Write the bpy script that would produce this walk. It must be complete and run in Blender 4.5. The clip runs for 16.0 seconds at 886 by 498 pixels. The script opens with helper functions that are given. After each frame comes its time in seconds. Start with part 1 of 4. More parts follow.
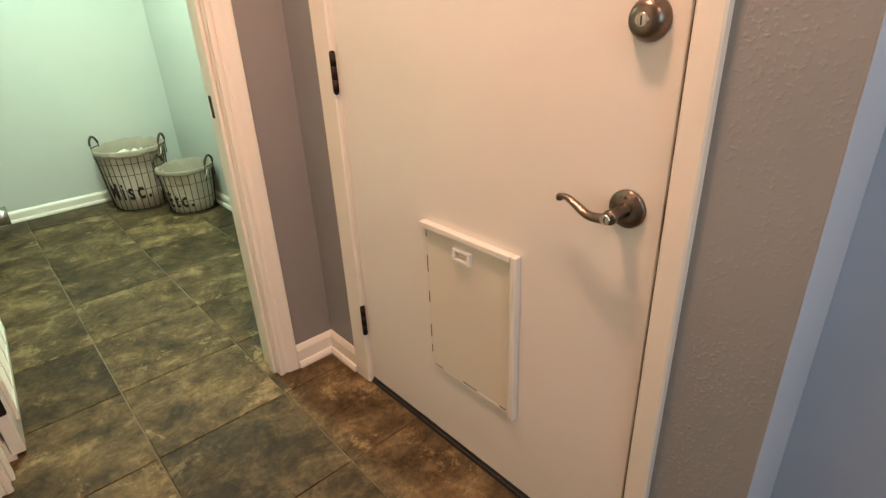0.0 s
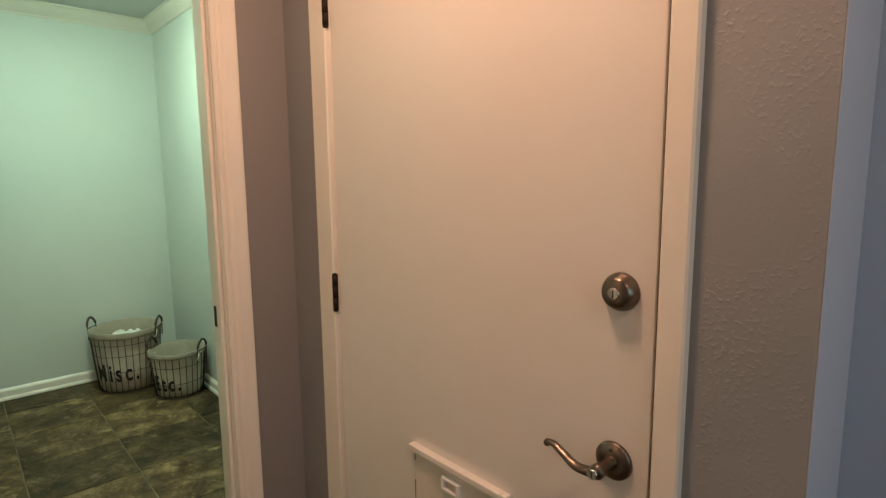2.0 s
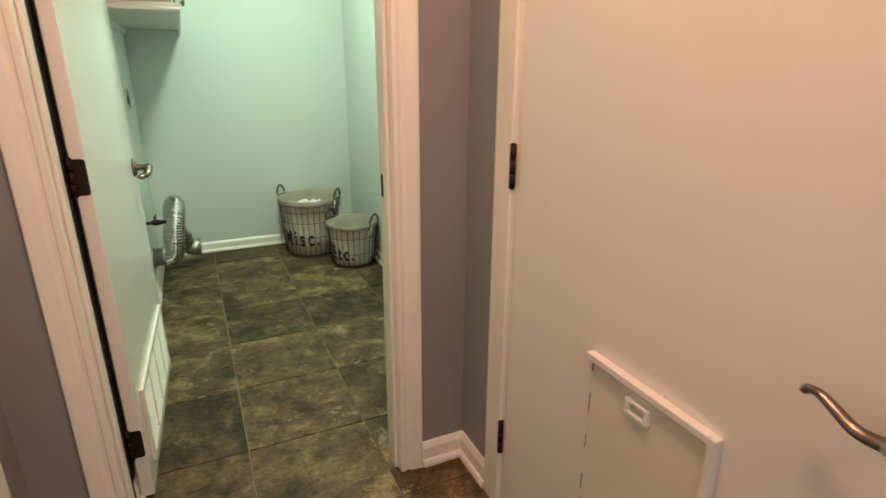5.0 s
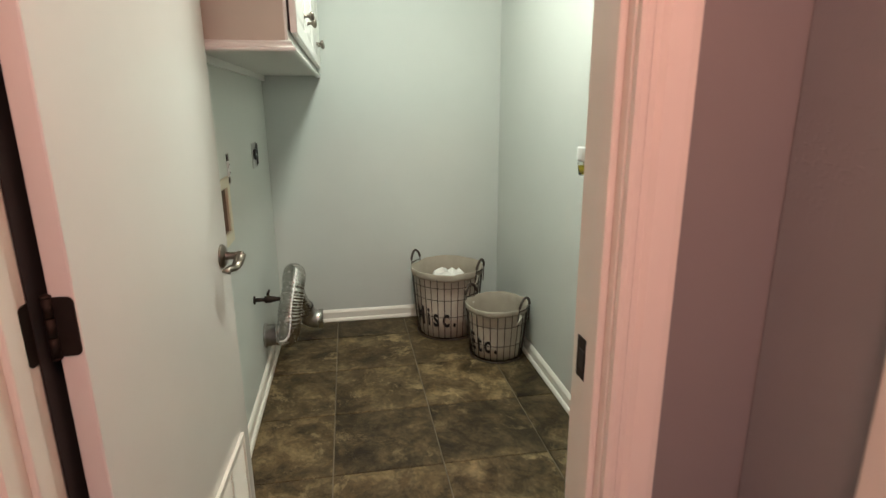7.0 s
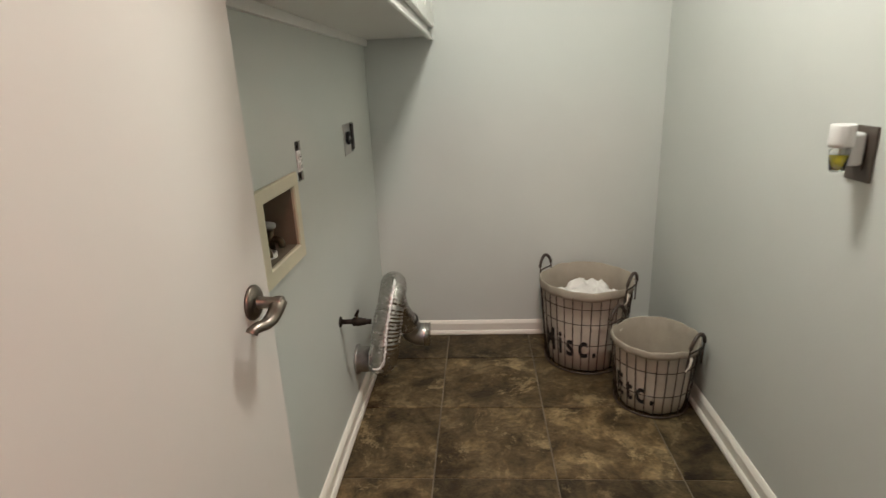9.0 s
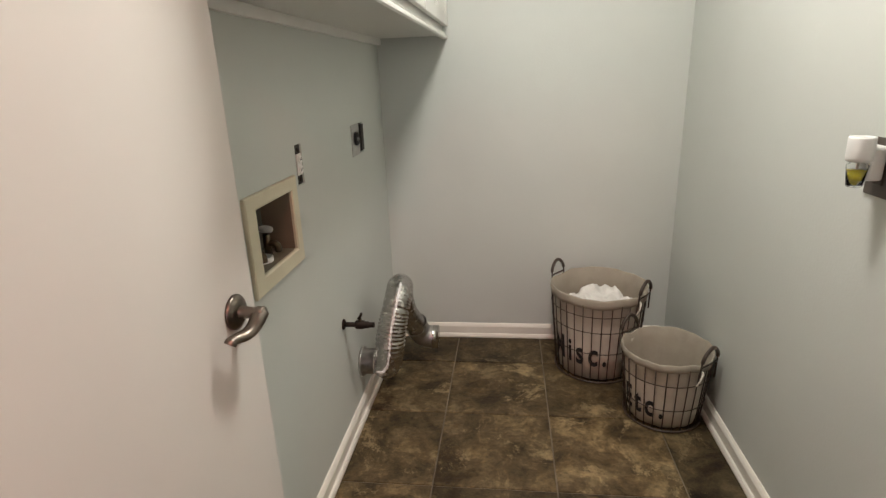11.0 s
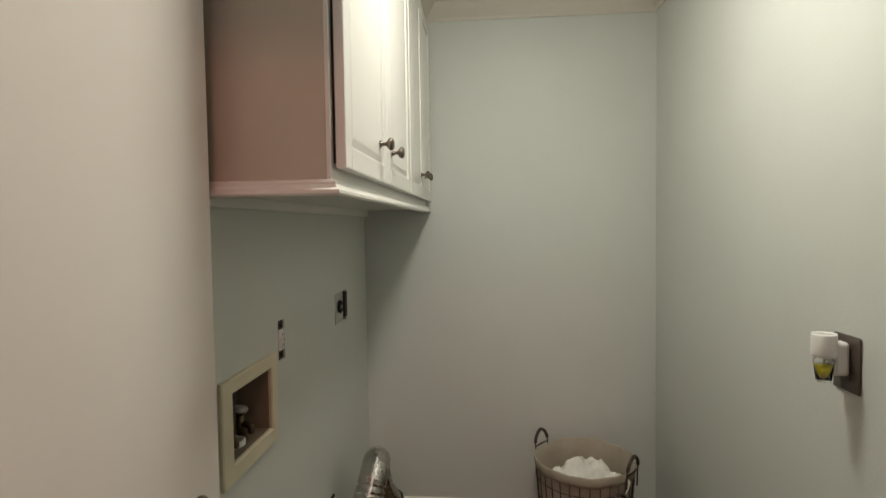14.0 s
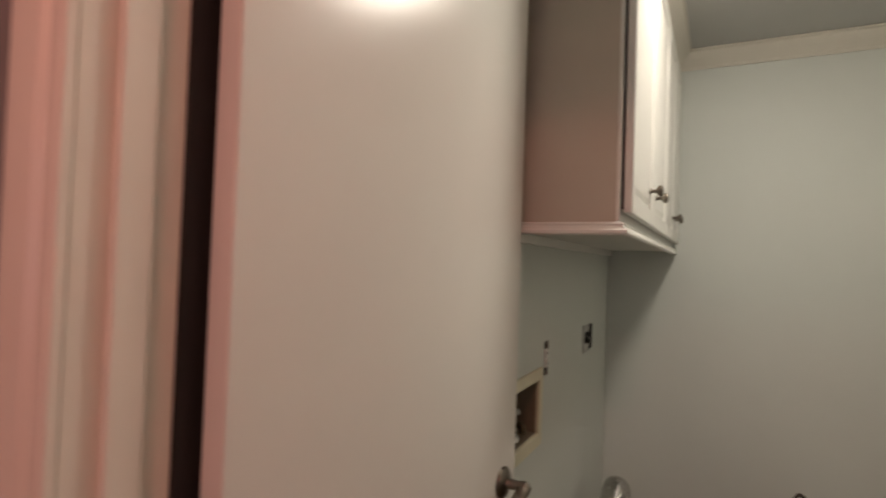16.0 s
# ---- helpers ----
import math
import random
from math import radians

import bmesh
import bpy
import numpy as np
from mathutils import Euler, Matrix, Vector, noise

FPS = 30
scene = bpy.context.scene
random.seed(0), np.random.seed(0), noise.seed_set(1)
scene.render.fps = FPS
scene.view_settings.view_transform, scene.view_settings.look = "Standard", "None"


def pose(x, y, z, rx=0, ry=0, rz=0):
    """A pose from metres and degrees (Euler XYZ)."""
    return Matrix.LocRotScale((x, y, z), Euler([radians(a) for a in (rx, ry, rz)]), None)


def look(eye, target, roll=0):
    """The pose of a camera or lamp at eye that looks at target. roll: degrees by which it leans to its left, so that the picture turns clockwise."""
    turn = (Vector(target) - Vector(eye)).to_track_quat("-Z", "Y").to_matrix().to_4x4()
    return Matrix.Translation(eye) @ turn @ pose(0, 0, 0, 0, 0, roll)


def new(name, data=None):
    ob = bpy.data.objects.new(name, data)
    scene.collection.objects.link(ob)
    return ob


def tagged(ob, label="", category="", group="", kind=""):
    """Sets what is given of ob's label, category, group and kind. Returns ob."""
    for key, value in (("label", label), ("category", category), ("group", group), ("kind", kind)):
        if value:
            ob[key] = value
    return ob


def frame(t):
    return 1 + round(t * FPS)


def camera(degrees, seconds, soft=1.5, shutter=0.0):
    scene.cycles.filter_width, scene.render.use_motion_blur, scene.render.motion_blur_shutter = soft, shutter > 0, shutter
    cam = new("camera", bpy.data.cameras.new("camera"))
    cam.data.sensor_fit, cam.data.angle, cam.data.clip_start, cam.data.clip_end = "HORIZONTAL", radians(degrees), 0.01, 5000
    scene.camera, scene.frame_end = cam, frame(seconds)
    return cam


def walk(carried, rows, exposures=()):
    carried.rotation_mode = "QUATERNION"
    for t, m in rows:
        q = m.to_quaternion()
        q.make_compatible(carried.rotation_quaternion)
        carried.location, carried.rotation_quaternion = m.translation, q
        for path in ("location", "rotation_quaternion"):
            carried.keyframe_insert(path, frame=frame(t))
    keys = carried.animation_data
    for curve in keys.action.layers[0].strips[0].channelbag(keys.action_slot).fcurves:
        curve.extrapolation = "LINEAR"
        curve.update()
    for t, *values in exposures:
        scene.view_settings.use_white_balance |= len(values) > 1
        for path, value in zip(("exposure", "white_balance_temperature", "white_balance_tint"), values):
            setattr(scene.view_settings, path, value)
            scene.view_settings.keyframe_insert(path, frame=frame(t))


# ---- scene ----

# ======== camera and walk ========
cam = camera(78.49, 16.0, soft=1.35, shutter=0.35)
ROWS = [
    (0.0, -0.023, 0.052, 1.203, -42.12, -25.40, 2.23),
    (0.5, -0.027, 0.044, 1.227, -42.20, -22.15, 1.68),
    (1.0, -0.028, 0.043, 1.281, -42.58, -17.04, 1.13),
    (1.5, -0.025, 0.044, 1.323, -42.81, -11.65, 0.81),
    (2.0, -0.030, 0.038, 1.347, -42.48, -7.78, 0.57),
    (2.5, -0.034, 0.045, 1.343, -42.09, -7.25, 0.05),
    (3.0, -0.041, 0.058, 1.315, -42.12, -11.54, 0.06),
    (3.2, -0.030, 0.067, 1.298, -42.19, -14.34, 0.01),
    (5.3, 0.092, 0.334, 1.248, -20.39, -18.77, -0.58),
    (5.5, 0.111, 0.402, 1.257, -17.63, -18.25, -0.64),
    (5.8, 0.136, 0.519, 1.246, -14.96, -17.02, -0.21),
    (6.0, 0.136, 0.611, 1.259, -14.06, -16.45, -0.52),
    (6.5, 0.165, 0.816, 1.273, -12.47, -15.77, 0.59),
    (7.0, 0.220, 1.009, 1.288, -9.89, -14.86, 0.39),
    (7.5, 0.240, 1.165, 1.295, -5.29, -14.01, 0.60),
    (8.0, 0.223, 1.339, 1.276, -2.57, -14.98, 2.24),
    (8.5, 0.232, 1.476, 1.269, -0.99, -15.99, 2.14),
    (9.0, 0.284, 1.646, 1.264, 3.44, -17.32, 2.42),
    (9.2, 0.306, 1.676, 1.263, 5.47, -18.36, 2.90),
    (11.3, 0.358, 1.695, 1.289, 6.51, -17.40, 2.05),
    (11.5, 0.350, 1.698, 1.292, 6.12, -16.69, 2.09),
    (12.0, 0.361, 1.694, 1.313, 6.71, -14.52, 1.99),
    (12.5, 0.358, 1.696, 1.332, 6.28, -11.80, 1.50),
    (13.0, 0.360, 1.691, 1.346, 5.85, -9.32, 0.95),
    (13.5, 0.360, 1.686, 1.358, 4.77, -6.36, 0.77),
    (14.0, 0.360, 1.684, 1.378, 4.73, -2.56, 0.86),
    (14.5, 0.359, 1.664, 1.388, 4.99, 0.79, 0.71),
    (15.0, 0.336, 1.619, 1.388, 7.42, 2.35, -0.22),
    (15.5, 0.300, 1.530, 1.373, 15.43, 2.51, -1.37),
    (16.0, 0.272, 1.417, 1.361, 26.93, 1.42, -1.97),
]
EXPOSURES = [
    (0.0, 0.54, 5900, -31), (1.0, 0.17, 5900, -32), (2.0, -0.44, 5900, -34), (2.6, -0.64, 5900, -34), (3.2, -0.24, 5900, -33), (5.5, 0.06, 6000, -29),
    (6.0, -0.08, 6250, -20), (6.5, -0.12, 6250, -7), (7.5, -0.44, 6020, 9), (9.0, -0.38, 6360, 15), (11.5, -0.31, 6430, 18),
    (13.0, -0.71, 6650, 13), (14.5, -1.24, 6680, 13), (15.5, -1.34, 7000, 15), (16.0, -1.26, 7000, 20),
]
walk(cam, [(t, pose(x, y, z, 90 + pitch, roll, yaw)) for t, x, y, z, yaw, pitch, roll in ROWS], EXPOSURES)

# ======== world and light ========
world = bpy.data.worlds.new("sky")
scene.world = world
world.use_nodes = True
_nt = world.node_tree
_sky = _nt.nodes.new("ShaderNodeTexSky")
_sky.sky_type, _sky.sun_disc = "NISHITA", False
_sky.sun_elevation, _sky.sun_rotation = radians(35), radians(150)
_nt.nodes["Background"].inputs[1].default_value = 0.08
_nt.links.new(_sky.outputs[0], _nt.nodes["Background"].inputs[0])

LAUNDRY_GLOW, LAUNDRY_TINT = 141.0, (0.985, 0.975, 0.85)
HALL_GLOW, HALL_TINT = 152.0, (1.0, 0.43, 0.325)
DAY_WATTS, DAY_TINT = 7.5, (0.72, 0.78, 1.0)

# ======== plan ========
CEIL = 2.395
LX0, LX1 = -0.222, 1.121          # laundry side walls
LY0, LY1 = 1.790, 4.221           # laundry front and back walls
HYR, LYR = 1.618, 1.732           # hall and laundry face of the doorway wall, beside the entry door
HYL = 1.683                       # hall face of the doorway wall, hinge side
EX = 0.772                        # hall face of the entry wall
HX = -0.42                        # left wall of the hall
JX0, JX1 = -0.224, 0.547          # faces of the laundry door jambs
TOP = 2.06


# ======== materials ========
def material(name):
    m = bpy.data.materials.new(name)
    m.use_nodes = True
    return m, m.node_tree, m.node_tree.nodes["Principled BSDF"]


def node(nt, kind, **kw):
    n = nt.nodes.new(kind)
    for k, v in kw.items():
        n.inputs[k.replace("_", " ")].default_value = v
    return n


def coords(nt, kind="Object"):
    return nt.nodes.new("ShaderNodeTexCoord").outputs[kind]


def ramp(nt, src, stops):
    r = nt.nodes.new("ShaderNodeValToRGB")
    els = r.color_ramp.elements
    while len(els) < len(stops):
        els.new(0.5)
    for e, (p, c) in zip(els, stops):
        e.position, e.color = p, (*c, 1)
    nt.links.new(src, r.inputs[0])
    return r.outputs[0]


def shade(c, k):
    return tuple(v * k for v in c)


def bump(nt, bsdf, height, strength, distance):
    b = node(nt, "ShaderNodeBump", Strength=strength, Distance=distance)
    nt.links.new(height, b.inputs["Height"])
    nt.links.new(b.outputs[0], bsdf.inputs["Normal"])


def painted(name, colour, rough=0.5, vary=0.06, grain=140.0, depth=0.0006, strength=0.25, spec=0.5, coarse=3.0):
    m, nt, b = material(name)
    co = coords(nt)
    big = node(nt, "ShaderNodeTexNoise", Scale=coarse, Detail=5.0, Roughness=0.6)
    fine = node(nt, "ShaderNodeTexNoise", Scale=grain, Detail=3.0)
    for n in (big, fine):
        nt.links.new(co, n.inputs["Vector"])
    nt.links.new(ramp(nt, big.outputs["Fac"], [(0.3, shade(colour, 1 - vary)), (0.7, shade(colour, 1 + vary * 0.5))]), b.inputs["Base Color"])
    rr = nt.nodes.new("ShaderNodeMapRange")
    rr.inputs["To Min"].default_value, rr.inputs["To Max"].default_value = rough * 0.85, rough * 1.15
    nt.links.new(big.outputs["Fac"], rr.inputs["Value"])
    nt.links.new(rr.outputs[0], b.inputs["Roughness"])
    b.inputs["Specular IOR Level"].default_value = spec
    bump(nt, b, fine.outputs["Fac"], strength, depth)
    return m


def knockdown(name, colour):
    """Painted wall with trowelled plaster lumps."""
    m, nt, b = material(name)
    co = coords(nt)
    big = node(nt, "ShaderNodeTexNoise", Scale=2.5, Detail=4.0)
    patch = node(nt, "ShaderNodeTexNoise", Scale=7.0, Detail=2.0)
    lump = node(nt, "ShaderNodeTexNoise", Scale=135.0, Detail=2.0, Roughness=0.5)
    for n in (big, patch, lump):
        nt.links.new(co, n.inputs["Vector"])
    nt.links.new(ramp(nt, big.outputs["Fac"], [(0.3, shade(colour, 0.92)), (0.7, shade(colour, 1.04))]), b.inputs["Base Color"])
    h = ramp(nt, lump.outputs["Fac"], [(0.50, (0, 0, 0)), (0.78, (1, 1, 1))])
    h.node.color_ramp.interpolation = "EASE"
    k = ramp(nt, patch.outputs["Fac"], [(0.36, (0.15, 0.15, 0.15)), (0.64, (1, 1, 1))])
    mul = nt.nodes.new("ShaderNodeMath")
    mul.operation = "MULTIPLY"
    nt.links.new(h, mul.inputs[0])
    nt.links.new(k, mul.inputs[1])
    b.inputs["Roughness"].default_value = 0.5
    bump(nt, b, mul.outputs[0], 0.38, 0.0020)
    return m


def metal(name, colour, rough=0.3, brushed=0.08):
    m, nt, b = material(name)
    n = node(nt, "ShaderNodeTexNoise", Scale=45.0, Detail=4.0)
    nt.links.new(coords(nt), n.inputs["Vector"])
    nt.links.new(ramp(nt, n.outputs["Fac"], [(0.3, shade(colour, 0.8)), (0.7, shade(colour, 1.1))]), b.inputs["Base Color"])
    rr = nt.nodes.new("ShaderNodeMapRange")
    rr.inputs["To Min"].default_value, rr.inputs["To Max"].default_value = rough - brushed, rough + brushed
    nt.links.new(n.outputs["Fac"], rr.inputs["Value"])
    nt.links.new(rr.outputs[0], b.inputs["Roughness"])
    b.inputs["Metallic"].default_value = 1.0
    return m


def stone_tile(name):
    """Mottled slate-look tile: brown ground, dark clouds, pale worn patches; each piece shifted by its random number."""
    m, nt, b = material(name)
    geo = nt.nodes.new("ShaderNodeNewGeometry").outputs["Position"]
    info = nt.nodes.new("ShaderNodeObjectInfo")
    sc = nt.nodes.new("ShaderNodeVectorMath")
    sc.operation = "SCALE"
    comb = nt.nodes.new("ShaderNodeCombineXYZ")
    for i in range(3):
        nt.links.new(info.outputs["Random"], comb.inputs[i])
    nt.links.new(comb.outputs[0], sc.inputs[0])
    sc.inputs["Scale"].default_value = 40.0
    add = nt.nodes.new("ShaderNodeVectorMath")
    nt.links.new(geo, add.inputs[0])
    nt.links.new(sc.outputs[0], add.inputs[1])
    v = add.outputs[0]
    cloud = node(nt, "ShaderNodeTexNoise", Scale=8.0, Detail=12.0, Roughness=0.71, Distortion=0.3)
    pale = node(nt, "ShaderNodeTexNoise", Scale=3.8, Detail=14.0, Roughness=0.82, Distortion=0.4)
    grit = node(nt, "ShaderNodeTexNoise", Scale=55.0, Detail=5.0, Roughness=0.7)
    for n in (cloud, pale, grit):
        nt.links.new(v, n.inputs["Vector"])
    patch = node(nt, "ShaderNodeTexNoise", Scale=6.5, Detail=9.0, Roughness=0.64, Distortion=0.9)
    nt.links.new(v, patch.inputs["Vector"])
    base = ramp(nt, cloud.outputs["Fac"], [(0.34, (0.034, 0.022, 0.010)), (0.44, (0.073, 0.050, 0.023)), (0.52, (0.110, 0.078, 0.038)), (0.59, (0.158, 0.115, 0.058)), (0.70, (0.23, 0.17, 0.090))])
    stain = ramp(nt, patch.outputs["Fac"], [(0.39, (0.60, 0.55, 0.48)), (0.445, (0.92, 0.92, 0.92)), (0.54, (1, 1, 1)), (0.565, (1.38, 1.36, 1.32))])
    tint = nt.nodes.new("ShaderNodeMix")
    tint.data_type, tint.blend_type = "RGBA", "MULTIPLY"
    tint.inputs["Factor"].default_value = 1.0
    nt.links.new(base, tint.inputs["A"])
    nt.links.new(stain, tint.inputs["B"])
    mask = ramp(nt, pale.outputs["Fac"], [(0.552, (0, 0, 0)), (0.580, (0.55, 0.55, 0.55)), (0.66, (0.9, 0.9, 0.9))])
    mix = nt.nodes.new("ShaderNodeMix")
    mix.data_type = "RGBA"
    nt.links.new(mask, mix.inputs["Factor"])
    nt.links.new(tint.outputs["Result"], mix.inputs["A"])
    mix.inputs["B"].default_value = (0.33, 0.25, 0.13, 1)
    speck = ramp(nt, grit.outputs["Fac"], [(0.34, (0.35, 0.35, 0.35)), (0.48, (0.95, 0.95, 0.95)), (0.66, (1.45, 1.4, 1.3))])
    mul = nt.nodes.new("ShaderNodeMix")
    mul.data_type, mul.blend_type = "RGBA", "MULTIPLY"
    mul.inputs["Factor"].default_value = 0.5
    nt.links.new(mix.outputs["Result"], mul.inputs["A"])
    nt.links.new(speck, mul.inputs["B"])
    tone = nt.nodes.new("ShaderNodeMapRange")
    tone.inputs["To Min"].default_value, tone.inputs["To Max"].default_value = 0.54, 1.08
    nt.links.new(info.outputs["Random"], tone.inputs["Value"])
    hsv = nt.nodes.new("ShaderNodeHueSaturation")
    nt.links.new(tone.outputs[0], hsv.inputs["Value"])
    nt.links.new(mul.outputs["Result"], hsv.inputs["Color"])
    nt.links.new(hsv.outputs[0], b.inputs["Base Color"])
    rr = nt.nodes.new("ShaderNodeMapRange")
    b.inputs["Specular IOR Level"].default_value = 0.24
    rr.inputs["To Min"].default_value, rr.inputs["To Max"].default_value = 0.46, 0.72
    nt.links.new(cloud.outputs["Fac"], rr.inputs["Value"])
    nt.links.new(rr.outputs[0], b.inputs["Roughness"])
    s = nt.nodes.new("ShaderNodeMath")
    nt.links.new(cloud.outputs["Fac"], s.inputs[0])
    nt.links.new(grit.outputs["Fac"], s.inputs[1])
    bump(nt, b, s.outputs[0], 0.45, 0.005)
    return m


def fabric(name, colour):
    m, nt, b = material(name)
    co = coords(nt)
    big = node(nt, "ShaderNodeTexNoise", Scale=9.0, Detail=5.0)
    weave = node(nt, "ShaderNodeTexNoise", Scale=420.0, Detail=2.0)
    fold = node(nt, "ShaderNodeTexNoise", Scale=14.0, Detail=3.0, Distortion=0.5)
    for n in (big, weave, fold):
        nt.links.new(co, n.inputs["Vector"])
    nt.links.new(ramp(nt, big.outputs["Fac"], [(0.3, shade(colour, 0.86)), (0.7, shade(colour, 1.06))]), b.inputs["Base Color"])
    b.inputs["Roughness"].default_value = 0.92
    b.inputs["Specular IOR Level"].default_value = 0.15
    s = nt.nodes.new("ShaderNodeMath")
    s.operation = "MULTIPLY_ADD"
    nt.links.new(weave.outputs["Fac"], s.inputs[0])
    s.inputs[1].default_value = 0.12
    nt.links.new(fold.outputs["Fac"], s.inputs[2])
    bump(nt, b, s.outputs[0], 0.5, 0.008)
    return m


def glow(name, tint, strength):
    m, nt, b = material(name)
    b.inputs["Base Color"].default_value = (0.85, 0.85, 0.82, 1)
    b.inputs["Emission Color"].default_value = (*tint, 1)
    b.inputs["Emission Strength"].default_value = strength
    return m


def clear(name, colour, ior=1.45, rough=0.02):
    m, nt, b = material(name)
    b.inputs["Base Color"].default_value = (*colour, 1)
    b.inputs["Transmission Weight"].default_value = 1.0
    b.inputs["Roughness"].default_value = rough
    b.inputs["IOR"].default_value = ior
    return m


M_LWALL = painted("laundry_wall_paint", (0.598, 0.622, 0.586), 0.55, 0.03, 130.0, 0.0012, 0.35, coarse=2.0)
M_HWALL = knockdown("hall_wall_plaster", (0.275, 0.292, 0.302))
M_SMOOTH = painted("hall_wall_paint", (0.262, 0.247, 0.242), 0.5, 0.04, 160.0, 0.001, 0.25, coarse=2.0)
# Blue daylight on these two wall faces is put into their colours.
M_BLUE = painted("side_wall_daylit", (0.40, 0.50, 0.64), 0.6, 0.04, 90.0, 0.0008, 0.2)
M_CAP = painted("wall_end_daylit", (0.50, 0.54, 0.63), 0.6, 0.04, 90.0, 0.0008, 0.2)
M_CROWN = painted("crown_cream", (0.66, 0.62, 0.55), 0.4, 0.04, 70.0, 0.0005, 0.15)
M_TRIM = painted("trim_gloss_white", (0.80, 0.768, 0.69), 0.32, 0.04, 70.0, 0.0005, 0.15)
M_DOOR = painted("door_satin_white", (0.77, 0.75, 0.705), 0.25, 0.03, 55.0, 0.0006, 0.12, coarse=1.6)
M_CAB = painted("cabinet_white", (0.76, 0.75, 0.71), 0.35, 0.03, 60.0, 0.0005, 0.12)
# Cabinet side: its shade is put into a darker beige than the doors.
M_SIDE = painted("cabinet_side_shaded", (0.50, 0.455, 0.38), 0.4, 0.05, 60.0, 0.0005, 0.12)
M_HATCH = painted("ivory_panel", (0.70, 0.67, 0.575), 0.4, 0.03, 60.0, 0.0004, 0.1)
M_CEIL = painted("ceiling_paint", (0.54, 0.54, 0.53), 0.8, 0.03, 90.0, 0.002, 0.4)
M_GROUT = painted("sandy_grout", (0.21, 0.172, 0.118), 0.9, 0.6, 120.0, 0.002, 0.4, coarse=3.5)
M_TILE = stone_tile("slate_look_tile")
M_NICKEL = metal("aged_nickel", (0.205, 0.175, 0.145), 0.31)
M_BRIGHT = metal("brushed_nickel", (0.52, 0.50, 0.46), 0.24)
M_BRONZE = metal("dark_bronze", (0.050, 0.038, 0.032), 0.68)
M_BRASS = metal("tarnished_brass", (0.13, 0.10, 0.065), 0.45)
M_FOIL = metal("duct_foil", (0.50, 0.48, 0.455), 0.25, 0.10)
# White colour stands for the glint along the duct's foil seam.
M_SEAM = painted("foil_seam_glint", (0.94, 0.93, 0.91), 0.3, 0.1, 220.0, 0.002, 0.5, coarse=40.0)
M_GALV = metal("galvanised_steel", (0.48, 0.47, 0.45), 0.36, 0.12)
M_WIRE = painted("black_wire", (0.048, 0.031, 0.021), 0.45, 0.2, 200.0, 0.0006, 0.3, coarse=20.0)
M_LINER = fabric("linen_liner", (0.62, 0.575, 0.49))
# Taupe of the cuff; also carries the shade inside the baskets.
M_CUFF = fabric("taupe_cuff_shaded_lining", (0.385, 0.345, 0.28))
M_WHITECLOTH = fabric("white_cloth", (0.78, 0.77, 0.73))
M_INK = painted("black_ink", (0.018, 0.017, 0.017), 0.8, 0.2, 150.0, 0.0004, 0.2)
M_CREAM = painted("cream_plastic", (0.68, 0.63, 0.47), 0.42, 0.06, 90.0, 0.0004, 0.1, coarse=9.0)
M_WHITEPL = painted("white_plastic", (0.80, 0.80, 0.78), 0.3, 0.02, 90.0, 0.0002, 0.1)
# Near-black that stands for shade in holes, slots, gaps and recesses.
M_DARK = painted("recess_shade", (0.03, 0.026, 0.022), 0.8, 0.3, 60.0, 0.001, 0.3, coarse=14.0)
M_PLATE = painted("brown_plate", (0.085, 0.068, 0.055), 0.38, 0.1, 90.0, 0.0003, 0.1)
# Real rubber on sill and sweep; stands for shade in the door gaps.
M_RUBBER_SHADE = painted("rubber_and_gap_shade", (0.022, 0.02, 0.019), 0.7, 0.3, 80.0, 0.001, 0.3, coarse=18.0)
# Washer box interior: its shade is put into the back and lining colours.
M_BOXBACK = painted("box_back_shaded", (0.115, 0.105, 0.085), 0.6, 0.15, 60.0, 0.001, 0.2, coarse=14.0)
M_SHADE = painted("box_lining_shaded", (0.25, 0.205, 0.15), 0.6, 0.15, 60.0, 0.001, 0.2, coarse=14.0)
M_GREY = painted("grey_louvre", (0.42, 0.42, 0.40), 0.5, 0.05, 90.0, 0.0004, 0.1)
M_GLASS = clear("clear_glass", (0.97, 0.98, 0.97))
M_OIL = clear("yellow_oil", (0.92, 0.78, 0.05), 1.40)
M_OIL.node_tree.nodes["Principled BSDF"].inputs["Transmission Weight"].default_value = 0.45
M_GLOW_L = glow("laundry_lamp_glass", LAUNDRY_TINT, LAUNDRY_GLOW)
M_GLOW_H = glow("hall_lamp_glass", HALL_TINT, HALL_GLOW)


# ======== mesh helpers ========
def box(bm, x0, x1, y0, y1, z0, z1, bevel=0.0, seg=2):
    vs = [bm.verts.new((x, y, z)) for x in (x0, x1) for y in (y0, y1) for z in (z0, z1)]
    fs = [bm.faces.new([vs[i] for i in q]) for q in ((0, 1, 3, 2), (4, 6, 7, 5), (0, 4, 5, 1), (2, 3, 7, 6), (0, 2, 6, 4), (1, 5, 7, 3))]
    if bevel:
        es = list({e for f in fs for e in f.edges})
        bmesh.ops.bevel(bm, geom=es, offset=bevel, segments=seg, profile=0.5, affect="EDGES")
    return bm


def boxed(*a, **k):
    return box(bmesh.new(), *a, **k)


